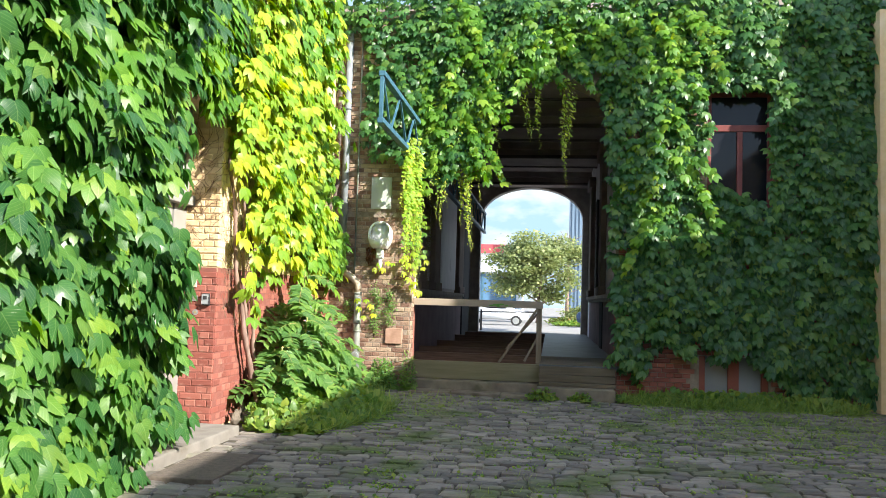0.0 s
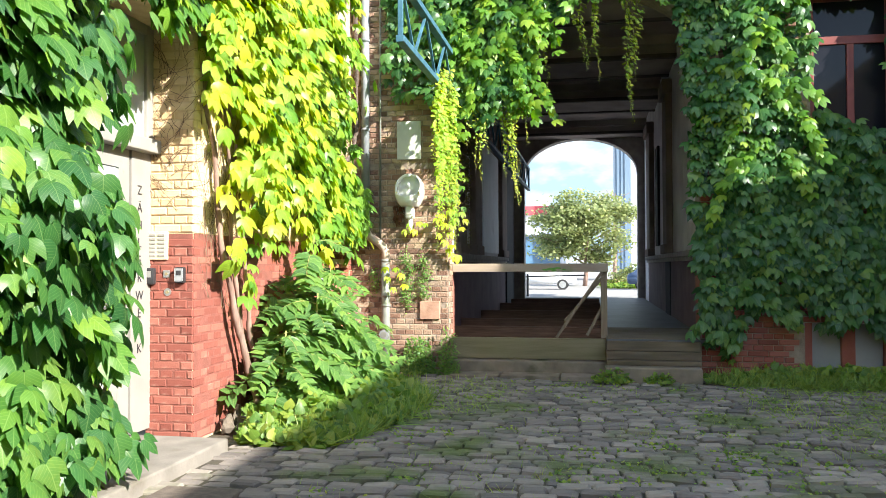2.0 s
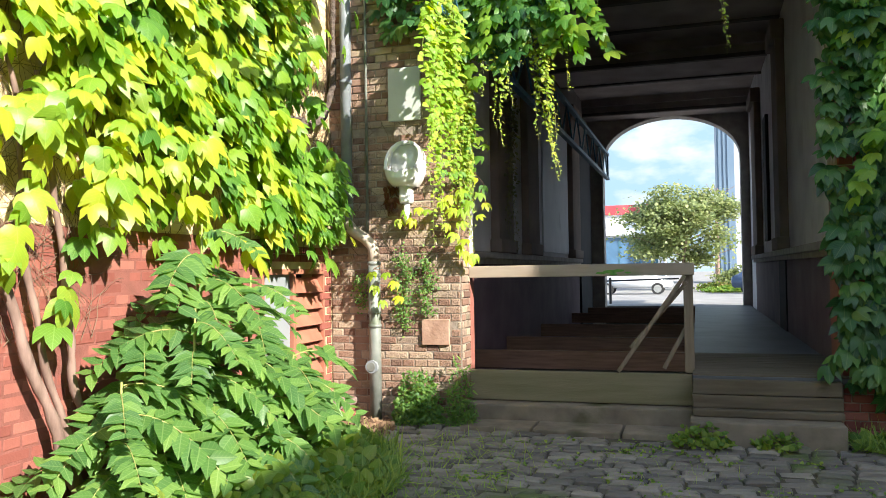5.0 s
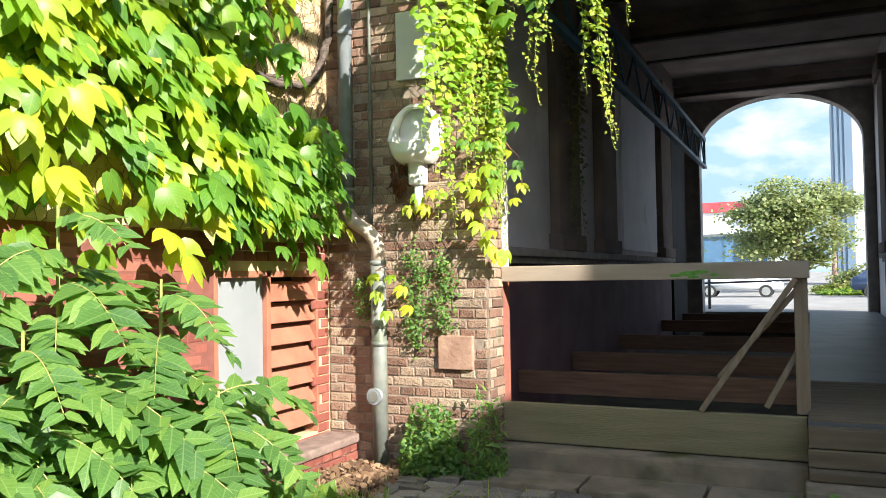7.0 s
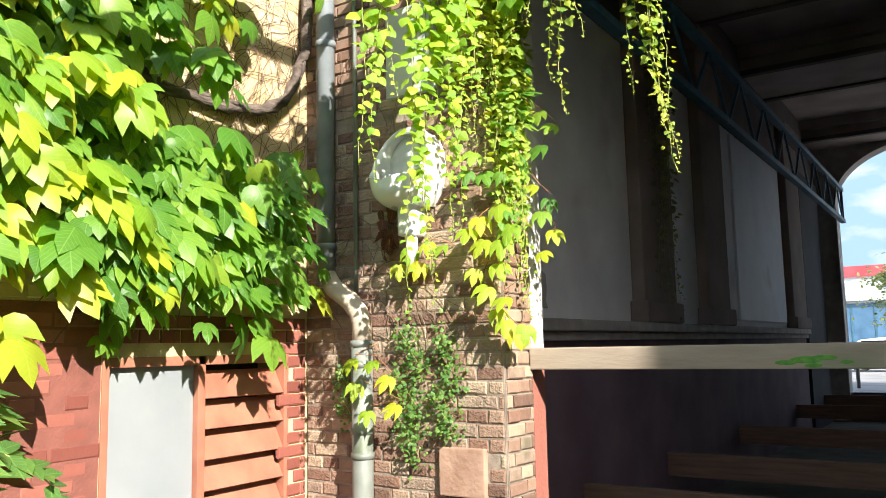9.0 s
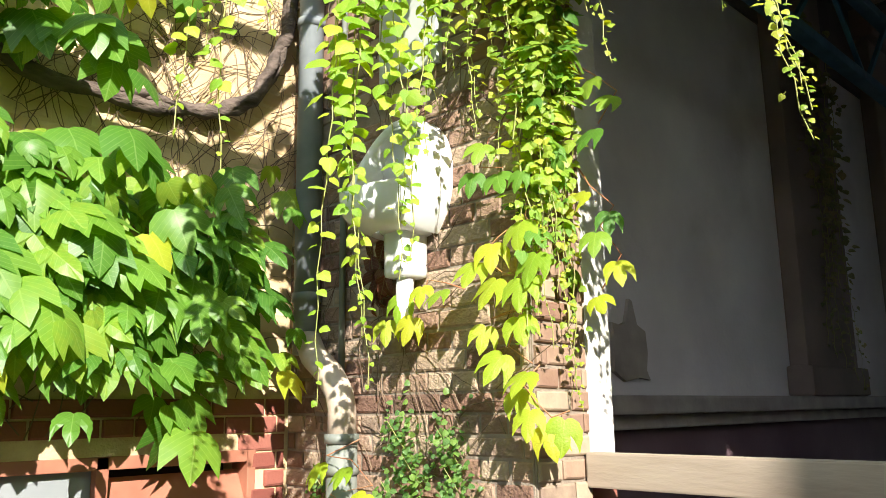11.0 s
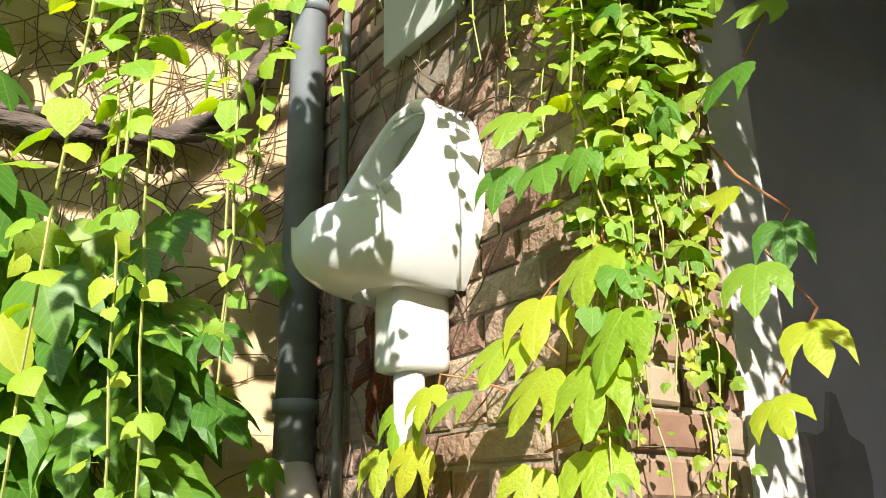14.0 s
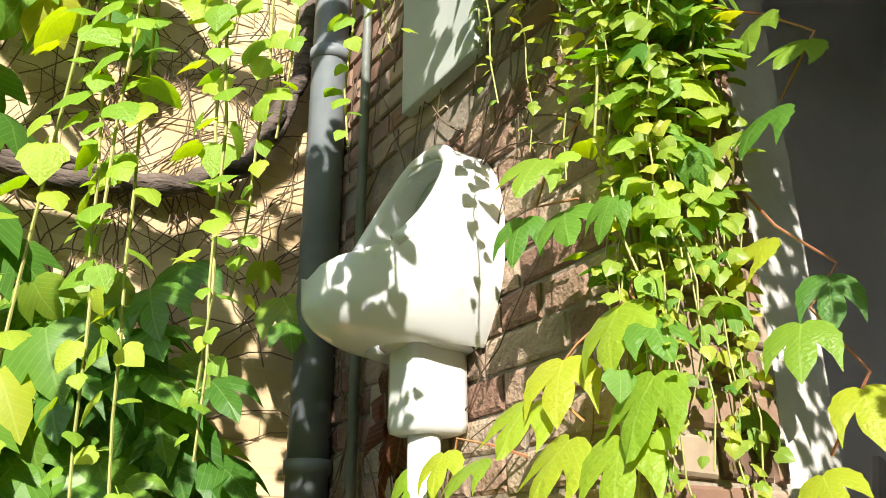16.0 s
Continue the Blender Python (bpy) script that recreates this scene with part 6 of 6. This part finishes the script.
def car(at, heading, paint, label):
    ob = thing("car", label, "car", at, "cars on the street")
    ob.rotation_euler = (0, 0, radians(heading))
    prof = [(-2.0, 0.35), (-2.08, 0.65), (-2.0, 0.92), (-1.75, 1.0), (-1.25, 1.40), (-0.4, 1.48), (0.4, 1.44), (1.15, 1.02), (1.85, 0.88), (2.05, 0.65), (2.02, 0.35)]
    bm = bmesh.new()
    a = [bm.verts.new((x, -0.84 + (0.14 if z > 1.1 else 0), z)) for x, z in prof]
    b = [bm.verts.new((x, 0.84 - (0.14 if z > 1.1 else 0), z)) for x, z in prof]
    bm.faces.new(a)
    bm.faces.new(b[::-1])
    for i in range(len(a)):
        bm.faces.new((a[i], b[i], b[(i + 1) % len(a)], a[(i + 1) % len(a)]))
    bmesh.ops.recalc_face_normals(bm, faces=bm.faces[:])
    bmesh.ops.bevel(bm, geom=bm.edges[:], offset=0.05, segments=2, affect="EDGES")
    part("body", bm, paint, ob, "", True)
    for s in (-1, 1):
        bm = bmesh.new()
        f = [bm.verts.new((x, s * 0.80, z)) for x, z in ((-1.5, 1.02), (-1.15, 1.34), (0.35, 1.36), (0.85, 1.04))]
        g = [bm.verts.new((x, s * 0.72, z)) for x, z in ((-1.5, 1.02), (-1.15, 1.34), (0.35, 1.36), (0.85, 1.04))]
        for q in (f, g[::-1]):
            bm.faces.new(q)
        for i in range(4):
            bm.faces.new((f[i], g[i], g[(i + 1) % 4], f[(i + 1) % 4]))
        part("side_window", bm, M_GLASS, ob)
        for x in (-1.28, 1.28):
            w = part("wheel", tube([(x, s * 0.68, 0.31), (x, s * 0.87, 0.31)], 0.31, 20), M_RUBBER, ob)
            part("rim", tube([(x, s * 0.80, 0.31), (x, s * 0.885, 0.31)], 0.20, 16), M_STEEL, w)


car((-3.35, 50, 0.03), 0, M_CARPAINT, "silver hatchback parked on the street beyond the arch")
car((3.6, 49, 0.03), 0, M_BLUECAR, "dark blue car parked on the street beyond the arch")
bar = thing("street_barrier", "thin dark barrier bar on posts across the street end", "barrier")
part("bar", tube([(-2.7, 30, 1.05), (-0.6, 30, 1.10)], 0.025, 8), M_BLACK, bar)
part("post", tube([(-2.55, 30, 0.38), (-2.55, 30, 1.15)], 0.04, 10), M_BLACK, bar)


def crown(name, label, at, radii, count, size, material, seed, trunk=True):
    r = np.random.default_rng(seed)
    ob = thing(name, label, "tree" if trunk else "shrub", at)
    clumps = r.normal(size=(46, 3))
    clumps = unit(clumps) * (0.35 + 0.6 * r.random((46, 1))) * np.array(radii)
    clumps[:, 2] = np.round(clumps[:, 2] / (radii[2] * 0.2)) * radii[2] * 0.2 - 0.25 * radii[2] * (clumps[:, 0] ** 2 / radii[0] ** 2)
    p = clumps[r.integers(46, size=count)] + r.normal(size=(count, 3)) * np.array((radii[0] * 0.17, radii[1] * 0.17, radii[2] * 0.08))
    p[:, 2] += radii[2] + (1.4 if trunk else 0)
    nor = r.normal(size=(count, 3)) * 0.5 + np.array((0, -0.3, 0.9))
    scatter("crown", round_leaf(), p, nor, r.normal(size=(count, 3)), size * (0.6 + 0.8 * r.random(count)), material, ob)["kind"] = "stuff"
    if trunk:
        t = part("trunk", tube([(0, 0, 0), (0.1, 0, 1.0), (0, 0, 2.2), (0.1, 0, 3.4)], [0.16, 0.13, 0.10, 0.05], 10), M_BARK, ob, "", True)
        for i in range(9):
            a = i * 2.4
            part("limb", tube([(0, 0, 1.3 + 0.2 * i), (math.cos(a) * radii[0] * 0.4, math.sin(a) * radii[1] * 0.4, 2.0 + 0.2 * i), (math.cos(a) * radii[0] * 0.8, math.sin(a) * radii[1] * 0.8, 2.5 + 0.22 * i)], [0.06, 0.04, 0.015], 6), M_BARK, t)
    return ob


crown("tree", "spreading green street tree with layered crown", (-0.9, 58, 0.03), (3.7, 2.8, 2.9), 17000, 0.16, M_TREELEAF, 401)
tb = thing("tree", "thin dark bare-branched tree top behind the street tree", "tree", (1.3, 66, 0.03))
trunk = part("trunk", tube([(0, 0, 0), (0, 0, 4.5), (0.1, 0, 7.0)], [0.18, 0.1, 0.03], 8), M_BARK, tb)
rb = random.Random(402)
for i in range(16):
    a, zb = i * 2.4, 4.2 + i * 0.16
    part("limb", tube([(0, 0, zb), (0.5 * math.cos(a), 0.3 * math.sin(a), zb + 0.35), (rb.uniform(0.9, 1.7) * math.cos(a), 0.8 * math.sin(a), zb + rb.uniform(0.6, 1.1))], [0.035, 0.025, 0.012], 5), M_BARK, trunk)
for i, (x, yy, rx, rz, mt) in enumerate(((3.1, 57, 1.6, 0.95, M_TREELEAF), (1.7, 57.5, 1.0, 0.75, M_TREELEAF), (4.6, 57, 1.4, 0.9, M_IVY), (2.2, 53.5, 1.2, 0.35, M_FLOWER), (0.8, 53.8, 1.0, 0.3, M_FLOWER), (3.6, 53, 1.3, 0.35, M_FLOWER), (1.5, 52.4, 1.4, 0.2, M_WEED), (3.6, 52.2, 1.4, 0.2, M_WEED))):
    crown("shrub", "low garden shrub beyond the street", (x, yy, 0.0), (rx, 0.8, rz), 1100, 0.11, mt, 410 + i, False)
bl = thing("shop_building", "low flat building with red and white fascia over blue glazing", "building", (0, 85, 0))
part("wall", box(-40, -3.2, 0, 12, 0, 6.6), M_WHITEBAND, bl)
part("roof", box(-40, -3.1, -0.25, 12, 6.6, 7.5), M_REDBAND, bl, "red roof fascia")
part("canopy", box(-40, -3.0, -0.6, 0, 4.6, 5.2), M_WHITEBAND, bl, "white canopy band")
for i in range(20):
    x = -38.6 + i * 1.75
    w = part("window", box(x, x + 1.6, -0.12, -0.02, 0.6, 4.4), M_BLUEGLASS, bl)
    part("frame", box(x + 1.6, x + 1.75, -0.16, -0.02, 0.6, 4.4), M_BLUE, w)
tw = thing("office_tower", "tall slim blue-grey clad tower with pale side", "building", (0, 80, 0))
part("wall", box(1.75, 3.2, 0, 6, 0, 15.2), M_TOWER, tw)
part("wall", box(3.2, 7.5, 0.3, 6, 0, 15.0), M_TOWER_W, tw)
for i in range(3):
    part("rib", box(1.9 + i * 0.44, 1.95 + i * 0.34, -0.1, 0, 0.2, 15.1), M_TOWER, tw)
